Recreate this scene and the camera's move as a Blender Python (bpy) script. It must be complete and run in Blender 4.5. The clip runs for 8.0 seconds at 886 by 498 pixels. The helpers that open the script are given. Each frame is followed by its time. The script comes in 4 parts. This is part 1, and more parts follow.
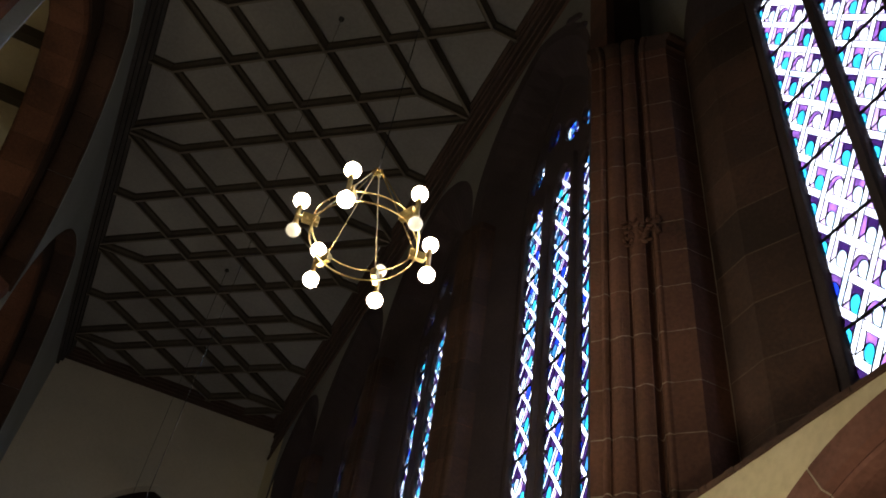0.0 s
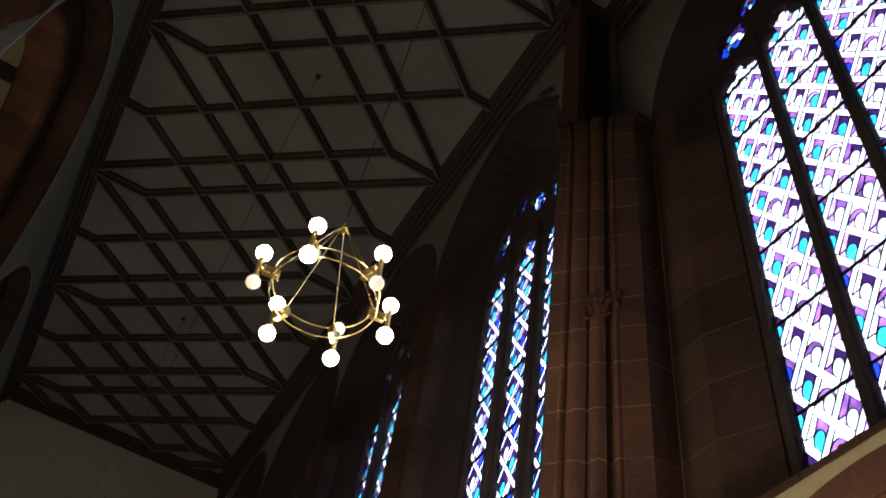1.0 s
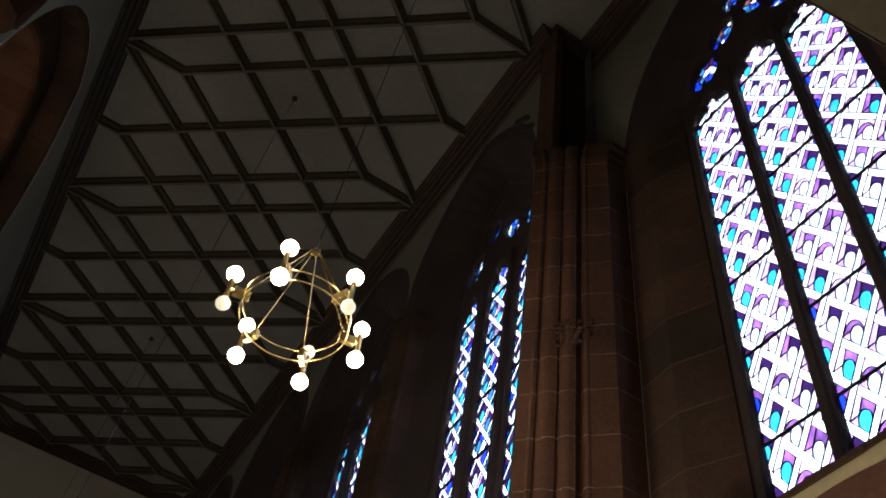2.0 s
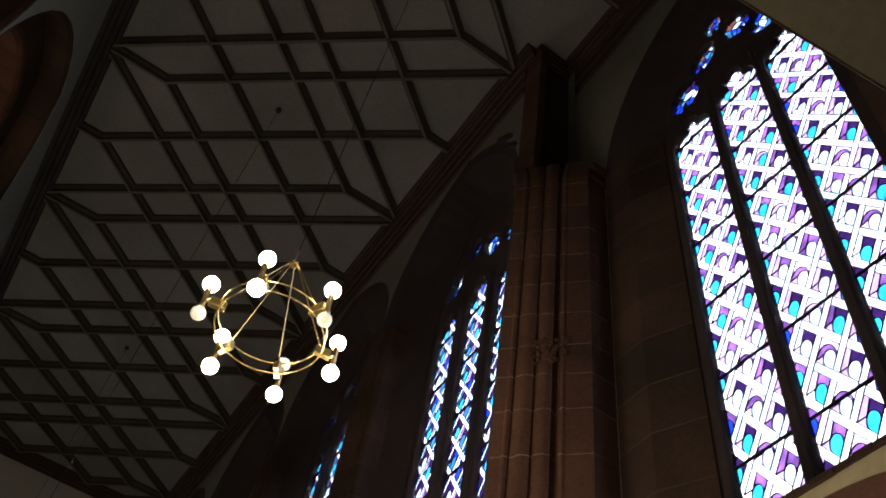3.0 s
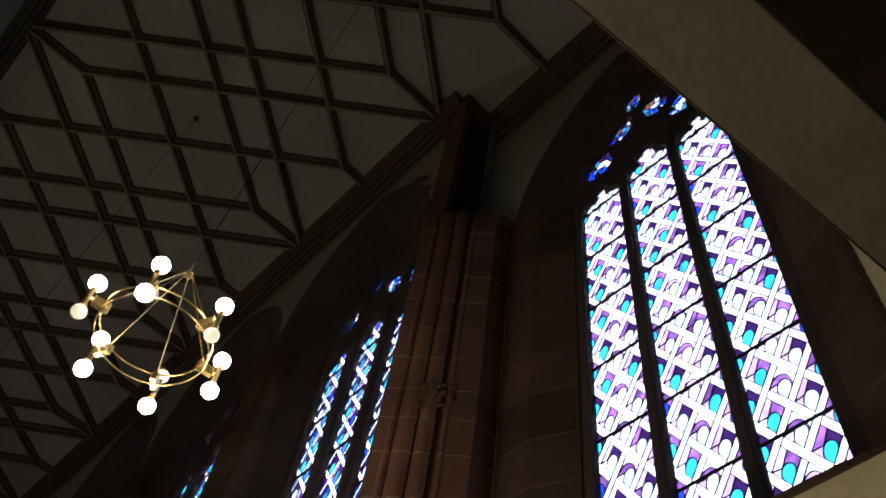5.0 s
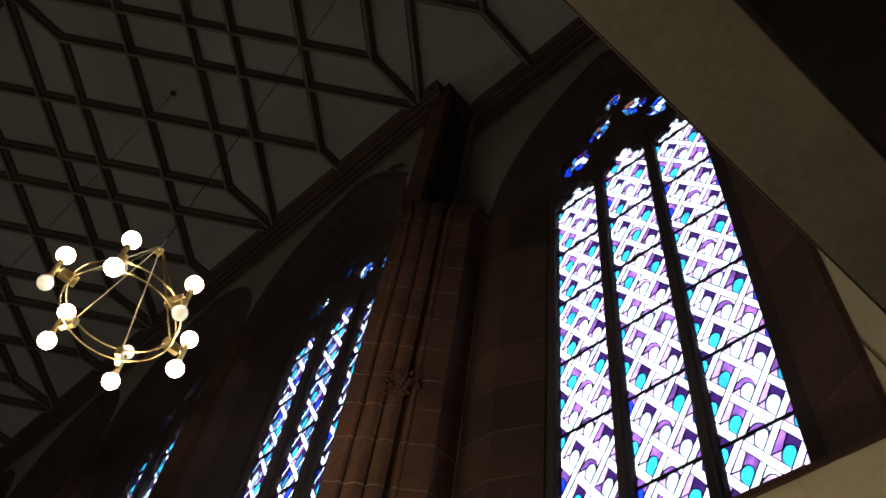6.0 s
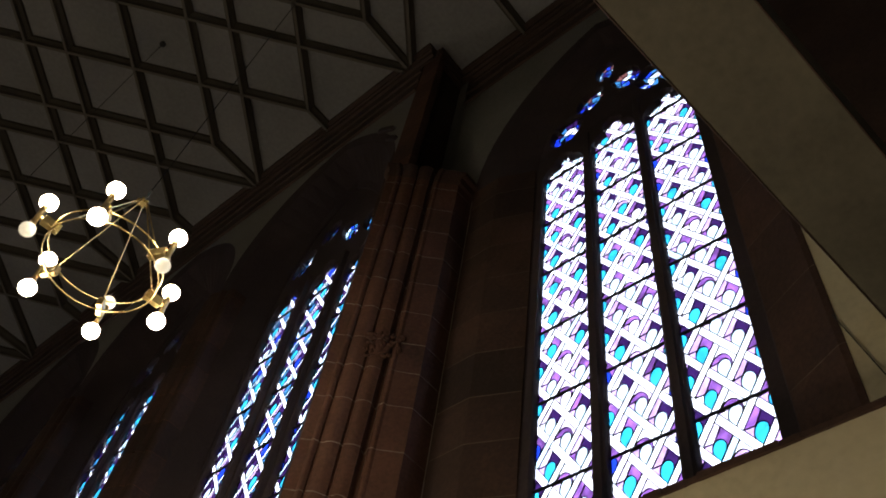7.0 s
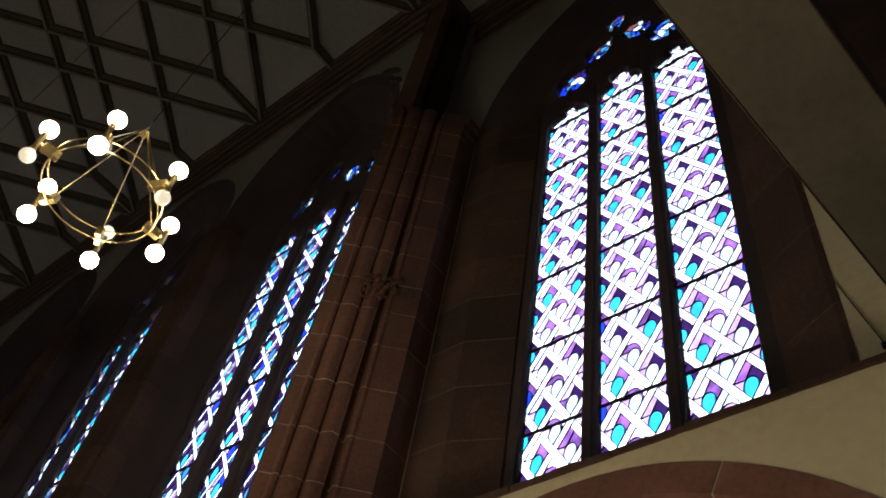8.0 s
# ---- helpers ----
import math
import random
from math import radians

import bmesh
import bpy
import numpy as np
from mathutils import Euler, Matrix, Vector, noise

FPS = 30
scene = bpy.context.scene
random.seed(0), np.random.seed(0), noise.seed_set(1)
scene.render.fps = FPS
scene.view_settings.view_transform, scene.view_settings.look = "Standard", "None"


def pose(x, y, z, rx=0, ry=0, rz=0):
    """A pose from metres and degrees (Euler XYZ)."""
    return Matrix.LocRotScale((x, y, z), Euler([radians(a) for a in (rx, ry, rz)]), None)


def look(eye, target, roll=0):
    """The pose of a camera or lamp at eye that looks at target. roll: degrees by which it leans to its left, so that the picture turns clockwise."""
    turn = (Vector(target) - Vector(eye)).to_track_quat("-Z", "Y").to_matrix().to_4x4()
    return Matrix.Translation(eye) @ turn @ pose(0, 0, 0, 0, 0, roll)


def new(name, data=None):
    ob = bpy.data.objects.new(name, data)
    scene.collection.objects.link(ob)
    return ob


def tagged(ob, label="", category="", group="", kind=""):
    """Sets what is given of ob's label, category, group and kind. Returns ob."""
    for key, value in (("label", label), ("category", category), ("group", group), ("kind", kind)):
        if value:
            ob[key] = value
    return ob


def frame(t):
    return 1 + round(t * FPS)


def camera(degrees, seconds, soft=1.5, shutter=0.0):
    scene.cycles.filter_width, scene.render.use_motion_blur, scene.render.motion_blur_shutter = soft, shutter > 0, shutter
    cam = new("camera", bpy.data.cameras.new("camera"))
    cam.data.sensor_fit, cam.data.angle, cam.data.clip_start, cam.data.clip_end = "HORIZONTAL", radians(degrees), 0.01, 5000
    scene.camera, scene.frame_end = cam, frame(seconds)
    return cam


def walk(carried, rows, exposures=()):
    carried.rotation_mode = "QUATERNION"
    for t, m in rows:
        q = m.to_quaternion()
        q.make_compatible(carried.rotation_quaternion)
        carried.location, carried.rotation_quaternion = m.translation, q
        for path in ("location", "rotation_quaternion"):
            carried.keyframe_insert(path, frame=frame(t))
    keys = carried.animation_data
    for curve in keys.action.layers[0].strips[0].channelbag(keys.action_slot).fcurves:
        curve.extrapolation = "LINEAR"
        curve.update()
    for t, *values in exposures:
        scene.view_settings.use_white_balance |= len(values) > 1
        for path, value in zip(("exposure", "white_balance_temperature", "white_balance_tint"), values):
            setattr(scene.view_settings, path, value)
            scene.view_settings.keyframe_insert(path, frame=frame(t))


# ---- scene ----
cam = camera(54.0, 8.0, soft=1.8)
PATH = [
    (0.0, pose(-0.070, -0.006, 1.568, 135.73, -7.06, -25.55)),
    (0.5, pose(-0.065, 0.006, 1.566, 138.72, -7.37, -27.43)),
    (1.0, pose(-0.057, -0.005, 1.579, 140.39, -7.67, -29.86)),
    (1.5, pose(-0.053, -0.006, 1.587, 141.59, -7.38, -31.12)),
    (3.0, pose(-0.024, -0.017, 1.590, 143.55, -6.95, -33.75)),
    (3.5, pose(-0.006, -0.020, 1.600, 144.85, -7.36, -35.36)),
    (4.0, pose(-0.005, -0.009, 1.601, 145.86, -7.68, -37.48)),
    (4.5, pose(0.000, -0.000, 1.600, 146.37, -7.06, -40.81)),
    (5.0, pose(0.006, 0.008, 1.591, 147.37, -6.15, -43.79)),
    (6.5, pose(-0.004, 0.022, 1.594, 146.53, -6.31, -48.45)),
    (7.0, pose(0.002, 0.031, 1.589, 145.08, -6.73, -49.83)),
    (7.5, pose(0.005, 0.038, 1.584, 143.40, -7.43, -51.34)),
    (8.0, pose(0.015, 0.045, 1.578, 141.82, -8.12, -51.82)),
]
walk(cam, PATH, [(0.0, 4.3), (8.0, 4.1)])

# ---- world and light ----
world = bpy.data.worlds.new("overcast_sky")
scene.world = world
world.use_nodes = True
wn = world.node_tree
sky = wn.nodes.new("ShaderNodeTexSky")
sky.sky_type = "NISHITA"
sky.sun_disc = False
sky.sun_elevation = radians(38)
sky.sun_rotation = radians(250)
sky.air_density, sky.dust_density, sky.ozone_density = 1.0, 7.0, 1.0
pale = wn.nodes.new("ShaderNodeHueSaturation")
pale.inputs["Saturation"].default_value = 0.45
wn.links.new(sky.outputs[0], pale.inputs["Color"])
wn.links.new(pale.outputs[0], wn.nodes["Background"].inputs[0])
wn.nodes["Background"].inputs[1].default_value = 0.15

sun_data = bpy.data.lights.new("sun", "SUN")
sun_data.energy, sun_data.angle, sun_data.color = 0.8, radians(12), (1.0, 0.96, 0.9)
sun = new("sun", sun_data)
sun.matrix_world = look((-20, -8, 30), (0, 5, 0))


def warm_lamp(name, where, watts, size=0.15, colour=(1.0, 0.8, 0.52)):
    d = bpy.data.lights.new(name, "POINT")
    d.energy, d.shadow_soft_size, d.color = watts, size, colour
    ob = new(name, d)
    ob.location = where
    return ob


# lamps of the nave below and behind the view, and in the aisle
warm_lamp("nave_lamp", (1.3, -0.9, 3.0), 0.2)
warm_lamp("side_lamp", (1.2, 3.4, 2.2), 7.6)
warm_lamp("far_nave_lamp", (0.2, 15.0, 2.6), 8.5, colour=(1.0, 0.89, 0.74))
warm_lamp("aisle_lamp", (-5.9, 9.0, 9.0), 2.0, colour=(1.0, 0.76, 0.42))


# ---- materials ----
def shader(name, rough=0.8, metal=0.0):
    m = bpy.data.materials.new(name)
    m.use_nodes = True
    b = m.node_tree.nodes["Principled BSDF"]
    b.inputs["Roughness"].default_value = rough
    b.inputs["Metallic"].default_value = metal
    return m, m.node_tree, b


def ramp(nt, fac, stops):
    r = nt.nodes.new("ShaderNodeValToRGB")
    while len(r.color_ramp.elements) < len(stops):
        r.color_ramp.elements.new(0.5)
    for e, (p, c) in zip(r.color_ramp.elements, stops):
        e.position, e.color = p, (*c, 1)
    nt.links.new(fac, r.inputs[0])
    return r


def worn(name, stops, scale=1.2, fine=30.0, bump=0.15, rough=0.85, vary=0.0, metal=0.0):
    """A surface with broad stains, fine grain and relief; vary shifts single pieces."""
    m, nt, b = shader(name, rough, metal)
    big = nt.nodes.new("ShaderNodeTexNoise")
    big.inputs["Scale"].default_value, big.inputs["Detail"].default_value = scale, 6
    small = nt.nodes.new("ShaderNodeTexNoise")
    small.inputs["Scale"].default_value, small.inputs["Detail"].default_value = fine, 5
    geo = nt.nodes.new("ShaderNodeNewGeometry")
    for n in (big, small):
        nt.links.new(geo.outputs["Position"], n.inputs["Vector"])
    mix = nt.nodes.new("ShaderNodeMath")
    mix.operation = "MULTIPLY_ADD"
    mix.inputs[1].default_value = 0.35
    nt.links.new(small.outputs[0], mix.inputs[0])
    half = nt.nodes.new("ShaderNodeMath")
    half.operation = "MULTIPLY_ADD"
    half.inputs[1].default_value, half.inputs[2].default_value = 0.75, -0.05
    nt.links.new(big.outputs[0], half.inputs[0])
    nt.links.new(half.outputs[0], mix.inputs[2])
    last = mix.outputs[0]
    if vary:
        info = nt.nodes.new("ShaderNodeObjectInfo")
        add = nt.nodes.new("ShaderNodeMath")
        add.operation = "MULTIPLY_ADD"
        add.inputs[1].default_value = vary
        nt.links.new(info.outputs["Random"], add.inputs[0])
        sub = nt.nodes.new("ShaderNodeMath")
        sub.operation = "SUBTRACT"
        sub.inputs[1].default_value = vary / 2
        nt.links.new(last, sub.inputs[0])
        nt.links.new(sub.outputs[0], add.inputs[2])
        last = add.outputs[0]
    r = ramp(nt, last, stops)
    nt.links.new(r.outputs[0], b.inputs["Base Color"])
    bp = nt.nodes.new("ShaderNodeBump")
    bp.inputs["Strength"].default_value, bp.inputs["Distance"].default_value = bump, 0.02
    nt.links.new(small.outputs[0], bp.inputs["Height"])
    nt.links.new(bp.outputs[0], b.inputs["Normal"])
    return m


SANDSTONE = worn("red_sandstone", [(0.28, (0.05, 0.022, 0.015)), (0.5, (0.11, 0.048, 0.031)), (0.72, (0.19, 0.085, 0.055))], 0.9, 26, 0.3, 0.9, 0.14)
# Darker copy of the sandstone: shade of the dim parts is in its colour.
SANDSTONE_DARK = worn("shaded_sandstone", [(0.28, (0.028, 0.015, 0.012)), (0.5, (0.058, 0.031, 0.024)), (0.72, (0.105, 0.054, 0.04))], 0.9, 26, 0.3, 0.9, 0.2)
ARCH_STONE = worn("rosy_arch_sandstone", [(0.28, (0.11, 0.05, 0.042)), (0.5, (0.19, 0.088, 0.07)), (0.72, (0.27, 0.135, 0.11))], 1.6, 26, 0.3, 0.9, 0.25)
CORNICE_DARK = worn("dark_cornice_paint", [(0.2, (0.03, 0.027, 0.03)), (0.8, (0.075, 0.068, 0.075))], 1.2, 26, 0.3)
CORNICE_STONE = worn("brown_cornice_stone", [(0.2, (0.045, 0.03, 0.026)), (0.8, (0.12, 0.075, 0.064))], 1.2, 26, 0.3)
# Backlit darkness and a bluish lens veil are put into this stone's colour.
SHADED_STONE = worn("shaded_dark_stone", [(0.2, (0.03, 0.022, 0.027)), (0.5, (0.054, 0.039, 0.047)), (0.8, (0.092, 0.066, 0.073))], 0.9, 26, 0.3, 0.9, 0.2)
# Blue daylight from the opposite windows is put into this plaster's colour.
PLASTER_WEST = worn("blue_lit_plaster", [(0.2, (0.29, 0.34, 0.41)), (0.8, (0.46, 0.53, 0.62))], 0.6, 18, 0.12)
PLASTER_END = worn("pale_end_plaster", [(0.2, (0.52, 0.5, 0.46)), (0.8, (0.78, 0.75, 0.7))], 0.5, 18, 0.12)
SEAM_MORTAR = worn("pale_seam_mortar", [(0.2, (0.3, 0.25, 0.2)), (0.8, (0.5, 0.43, 0.35))], 3.0, 40, 0.3)
MORTAR = worn("lime_mortar", [(0.3, (0.11, 0.065, 0.048)), (0.46, (0.27, 0.21, 0.16)), (0.7, (0.5, 0.42, 0.33))], 3.0, 40, 0.3)
# Mortar dimmed along with the jambs, shade included in its colour.
MORTAR_DIM = worn("dim_joint_mortar", [(0.3, (0.06, 0.035, 0.028)), (0.5, (0.12, 0.085, 0.066)), (0.72, (0.24, 0.19, 0.15))], 2.0, 40, 0.3)
PLASTER = worn("cream_plaster", [(0.25, (0.52, 0.465, 0.31)), (0.5, (0.68, 0.615, 0.43)), (0.75, (0.77, 0.705, 0.51))], 1.1, 18, 0.12)
# Whitish plaster greyed down: the weak light high up is in its colour.
PLASTER_DIM = worn("dimmed_plaster", [(0.25, (0.15, 0.15, 0.148)), (0.5, (0.24, 0.238, 0.232)), (0.75, (0.32, 0.317, 0.31))], 0.5, 18, 0.12)
# Cream plaster darkened for the beam: its dim light is in the colour.
PLASTER_BEAM = worn("dimmed_beam_plaster", [(0.25, (0.115, 0.11, 0.09)), (0.5, (0.185, 0.175, 0.142)), (0.75, (0.25, 0.236, 0.19))], 1.3, 18, 0.15)
CEILING_FIELD = worn("ceiling_boards", [(0.25, (0.21, 0.21, 0.225)), (0.5, (0.3, 0.3, 0.315)), (0.75, (0.39, 0.39, 0.405))], 0.45, 14, 0.1)
# Dark timber of the aisle beams; on the ribs it paints their shaded sides.
RIB_WOOD = worn("shaded_dark_timber", [(0.2, (0.05, 0.042, 0.035)), (0.8, (0.1, 0.085, 0.07))], 1.5, 30, 0.2, 0.7)
# Paler colour that paints lamp light on the undersides of the ribs.
RIB_LIT = worn("lit_rib_face", [(0.2, (0.12, 0.105, 0.09)), (0.8, (0.2, 0.18, 0.16))], 1.5, 30, 0.2, 0.7)
FLOOR_STONE = worn("floor_stone", [(0.2, (0.16, 0.13, 0.11)), (0.8, (0.28, 0.24, 0.2))], 0.8, 20, 0.15, 0.6)
IRON = worn("dark_iron", [(0.2, (0.02, 0.02, 0.022)), (0.8, (0.05, 0.05, 0.052))], 3, 60, 0.2, 0.5, 0.0, 0.6)
STEEL_LIT = worn("lit_cable_steel", [(0.2, (0.5, 0.5, 0.52)), (0.8, (0.7, 0.7, 0.72))], 8, 90, 0.05, 0.35, 0.0, 1.0)
STEEL_WIRE = worn("grey_steel_wire", [(0.2, (0.05, 0.05, 0.05)), (0.8, (0.09, 0.09, 0.09))], 3, 60, 0.1, 0.55, 0.0, 0.3)
LEAD = worn("lead_came", [(0.2, (0.03, 0.03, 0.033)), (0.8, (0.07, 0.07, 0.075))], 4, 60, 0.1, 0.6, 0.0, 0.3)
BRASS = worn("brushed_brass", [(0.2, (0.6, 0.44, 0.18)), (0.8, (0.84, 0.66, 0.34))], 6, 90, 0.05, 0.28, 0.0, 1.0)


def stained(name, colour, gloss=0.06, streak=0.85):
    """Coloured glass: the tint lets the sky through, with a faint gloss and streaks."""
    m = bpy.data.materials.new(name)
    m.use_nodes = True
    nt = m.node_tree
    nt.nodes.remove(nt.nodes["Principled BSDF"])
    out = nt.nodes["Material Output"]
    tr = nt.nodes.new("ShaderNodeBsdfTransparent")
    gl = nt.nodes.new("ShaderNodeBsdfGlossy")
    gl.inputs["Roughness"].default_value = 0.15
    mx = nt.nodes.new("ShaderNodeMixShader")
    mx.inputs[0].default_value = gloss
    geo = nt.nodes.new("ShaderNodeNewGeometry")
    ns = nt.nodes.new("ShaderNodeTexNoise")
    ns.inputs["Scale"].default_value, ns.inputs["Detail"].default_value = 9, 3
    nt.links.new(geo.outputs["Position"], ns.inputs["Vector"])
    colour = tuple(math.sqrt(c) for c in colour)     # each pane is crossed twice
    lo = tuple(c * streak for c in colour)
    r = ramp(nt, ns.outputs[0], [(0.36, lo), (0.64, colour)])
    nt.links.new(r.outputs[0], tr.inputs[0])
    nt.links.new(tr.outputs[0], mx.inputs[1])
    nt.links.new(gl.outputs[0], mx.inputs[2])
    nt.links.new(mx.outputs[0], out.inputs[0])
    return m


GLASS = [stained("white_glass", (0.97, 0.96, 1.0)), stained("lilac_glass", (0.56, 0.34, 0.64), streak=0.72), stained("purple_glass", (0.27, 0.1, 0.39), streak=0.55),
         stained("violet_glass", (0.024, 0.008, 0.055)), stained("turquoise_glass", (0.03, 0.42, 0.66), streak=0.72), stained("blue_glass", (0.01, 0.035, 0.5)),
         stained("pale_blue_glass", (0.5, 0.66, 0.74)), stained("rust_glass", (0.13, 0.05, 0.045)), stained("steel_blue_glass", (0.03, 0.14, 0.3)),
         stained("blush_glass", (0.72, 0.56, 0.74), streak=0.8)]
WHITE, LILAC, PURPLE, VIOLET, TURQUOISE, BLUE, PALE, RUST, STEEL, BLUSH = range(10)


def bulb_material(name, strength):
    m, nt, b = shader(name, 0.2)
    b.inputs["Base Color"].default_value = (0.9, 0.88, 0.82, 1)
    b.inputs["Emission Color"].default_value = (1.0, 0.86, 0.6, 1)
    b.inputs["Emission Strength"].default_value = strength
    return m


BULB_LIT = bulb_material("lit_bulb", 2.4)
BULB_DIM = bulb_material("opal_bulb", 0.04)


# ---- mesh helpers ----
def mesh_object(name, verts, faces, mats, parent=None, label="", smooth=False, index=None):
    d = bpy.data.meshes.new(name)
    d.from_pydata([tuple(v) for v in verts], [], faces)
    for m in (mats if isinstance(mats, (list, tuple)) else [mats]):
        d.materials.append(m)
    if index:
        d.polygons.foreach_set("material_index", index)
    if smooth:
        d.polygons.foreach_set("use_smooth", [True] * len(d.polygons))
    d.update()
    ob = new(name, d)
    if parent:
        ob.parent = parent
    if label:
        ob["label"] = label
    return ob


def from_bm(name, bm, mats, parent=None, label="", smooth=False):
    bmesh.ops.recalc_face_normals(bm, faces=bm.faces)
    d = bpy.data.meshes.new(name)
    bm.to_mesh(d)
    bm.free()
    for m in (mats if isinstance(mats, (list, tuple)) else [mats]):
        d.materials.append(m)
    if smooth:
        d.polygons.foreach_set("use_smooth", [True] * len(d.polygons))
    ob = new(name, d)
    if parent:
        ob.parent = parent
    if label:
        ob["label"] = label
    return ob


def box(bm, x0, x1, y0, y1, z0, z1):
    v = [bm.verts.new(p) for p in ((x0, y0, z0), (x1, y0, z0), (x1, y1, z0), (x0, y1, z0), (x0, y0, z1), (x1, y0, z1), (x1, y1, z1), (x0, y1, z1))]
    for f in ((0, 3, 2, 1), (4, 5, 6, 7), (0, 1, 5, 4), (1, 2, 6, 5), (2, 3, 7, 6), (3, 0, 4, 7)):
        bm.faces.new([v[i] for i in f])


def tube(bm, a, b, r, seg=8):
    a, b = Vector(a), Vector(b)
    q = (b - a).to_track_quat("Z", "Y").to_matrix()
    rings = [[bm.verts.new(p + q @ Vector((r * math.cos(k * math.tau / seg), r * math.sin(k * math.tau / seg), 0))) for k in range(seg)] for p in (a, b)]
    for k in range(seg):
        bm.faces.new((rings[0][k], rings[0][(k + 1) % seg], rings[1][(k + 1) % seg], rings[1][k]))
    bm.faces.new(rings[0][::-1])
    bm.faces.new(rings[1])


def ball(bm, c, r, seg=20, rings=12):
    bmesh.ops.create_uvsphere(bm, u_segments=seg, v_segments=rings, radius=r, matrix=Matrix.Translation(c))


def pointed(half_l, half_r, z_spring, z_apex, steps=12, z_base=None):
    """A pointed arch from the far foot over the apex to the near foot, as (offset, z); offsets grow with y."""
    def side(h):
        rise = z_apex - z_spring
        r = (h * h + rise * rise) / (2 * h)
        top = math.asin(min(1, rise / r)) if r >= rise else math.pi / 2
        return [(h - r + r * math.cos(a), z_spring + r * math.sin(a)) for a in (top * i / steps for i in range(steps + 1))]
    far = side(half_l)
    near = [(-o, z) for o, z in side(half_r)][::-1]
    pts = far + near[1:]
    if z_base is not None:
        pts = [(half_l, z_base)] + pts + [(-half_r, z_base)]
    return pts


def clip_poly(poly, clip):
    """Sutherland-Hodgman: poly cut to a convex, counter-clockwise polygon."""
    out = list(poly)
    for i in range(len(clip)):
        ax, ay = clip[i]
        bx, by = clip[(i + 1) % len(clip)]
        src, out = out, []
        for k in range(len(src)):
            p, q = src[k - 1], src[k]
            sp = (bx - ax) * (p[1] - ay) - (by - ay) * (p[0] - ax)
            sq = (bx - ax) * (q[1] - ay) - (by - ay) * (q[0] - ax)
            if (sp >= 0) != (sq >= 0):
                u = sp / (sp - sq)
                out.append((p[0] + u * (q[0] - p[0]), p[1] + u * (q[1] - p[1])))
            if sq >= 0:
                out.append(q)
        if len(out) < 3:
            return []
    return out


def area(poly):
    return 0.5 * sum(poly[i - 1][0] * poly[i][1] - poly[i][0] * poly[i - 1][1] for i in range(len(poly)))


# ---- the plan ----
X_WALL, X_BAY = 3.39, 4.17          # inner faces of the window wall, and of the wider first bay
X_LEFT = -3.2
Y_STEP, Y_END, Y_BACK = 5.28, 23.2, -7.0
Z_CEIL = 16.2
BAY = 4.10
SILL, HEAD_SPRING = 5.75, 11.35

# ---- floor, ceiling, closing walls ----
bm = bmesh.new()
box(bm, -8.2, 6.0, Y_BACK, Y_END + 0.4, -0.3, 0.0)
tagged(from_bm("floor", bm, FLOOR_STONE), "worn brown-grey stone floor slabs", "floor", kind="structure")

bm = bmesh.new()
box(bm, X_LEFT - 0.4, X_WALL + 0.02, Y_STEP, Y_END + 0.4, Z_CEIL, Z_CEIL + 0.3)
box(bm, X_LEFT - 0.4, X_BAY + 0.3, Y_BACK, Y_STEP, Z_CEIL, Z_CEIL + 0.3)
S_OFF = 0.2375
X_MID, X_HALF = (X_LEFT + 0.09 + X_WALL) / 2, (X_WALL - X_LEFT - 0.09) / 2
Y_NODE = 5.865


def rib_point(u, v):
    return Vector((X_MID + u * X_HALF, Y_NODE + v * BAY, Z_CEIL))


def rib(bm, a, b, w=0.085, h=0.2):
    """A moulded rib below the ceiling: a stepped, narrowing profile swept from a to b."""
    d = (b - a).normalized()
    n = Vector((-d.y, d.x, 0))
    prof = [(-w, 0.002), (-w, -h * 0.35), (-w * 0.42, -h * 0.6), (-w * 0.3, -h), (w * 0.3, -h), (w * 0.42, -h * 0.6), (w, -h * 0.35), (w, 0.002)]
    va = [bm.verts.new(a + n * o + Vector((0, 0, z))) for o, z in prof]
    vb = [bm.verts.new(b + n * o + Vector((0, 0, z))) for o, z in prof]
    for i in range(len(prof) - 1):
        bm.faces.new((va[i], va[i + 1], vb[i + 1], vb[i])).material_index = 1 if i == 3 else 0


ceiling = tagged(from_bm("ceiling", bm, CEILING_FIELD), "flat grey-beige church ceiling divided by dark diagonal ribs", "ceiling", kind="structure")

# ribs: two mirrored families of diagonals, each a close pair and a single, with short cross pieces at the walls
bm = bmesh.new()
SL = (1 + S_OFF) / 2
U_PAIR, U_ONE = (1 - S_OFF) / (1 + S_OFF), 1 / (1 + S_OFF)
v_max = (Y_END - Y_NODE) / BAY
v_min = -3.0


def diag(c, sign, u0, u1):
    """The line v = c + sign * SL * u between two stations, cut at the end wall."""
    def v(u):
        return c + sign * SL * u
    steps = 24
    us = [u0 + (u1 - u0) * i / steps for i in range(steps + 1)]
    us = [u for u in us if v_min <= v(u) <= v_max]
    if len(us) > 1:
        rib(bm, rib_point(us[0], v(us[0])), rib_point(us[-1], v(us[-1])))


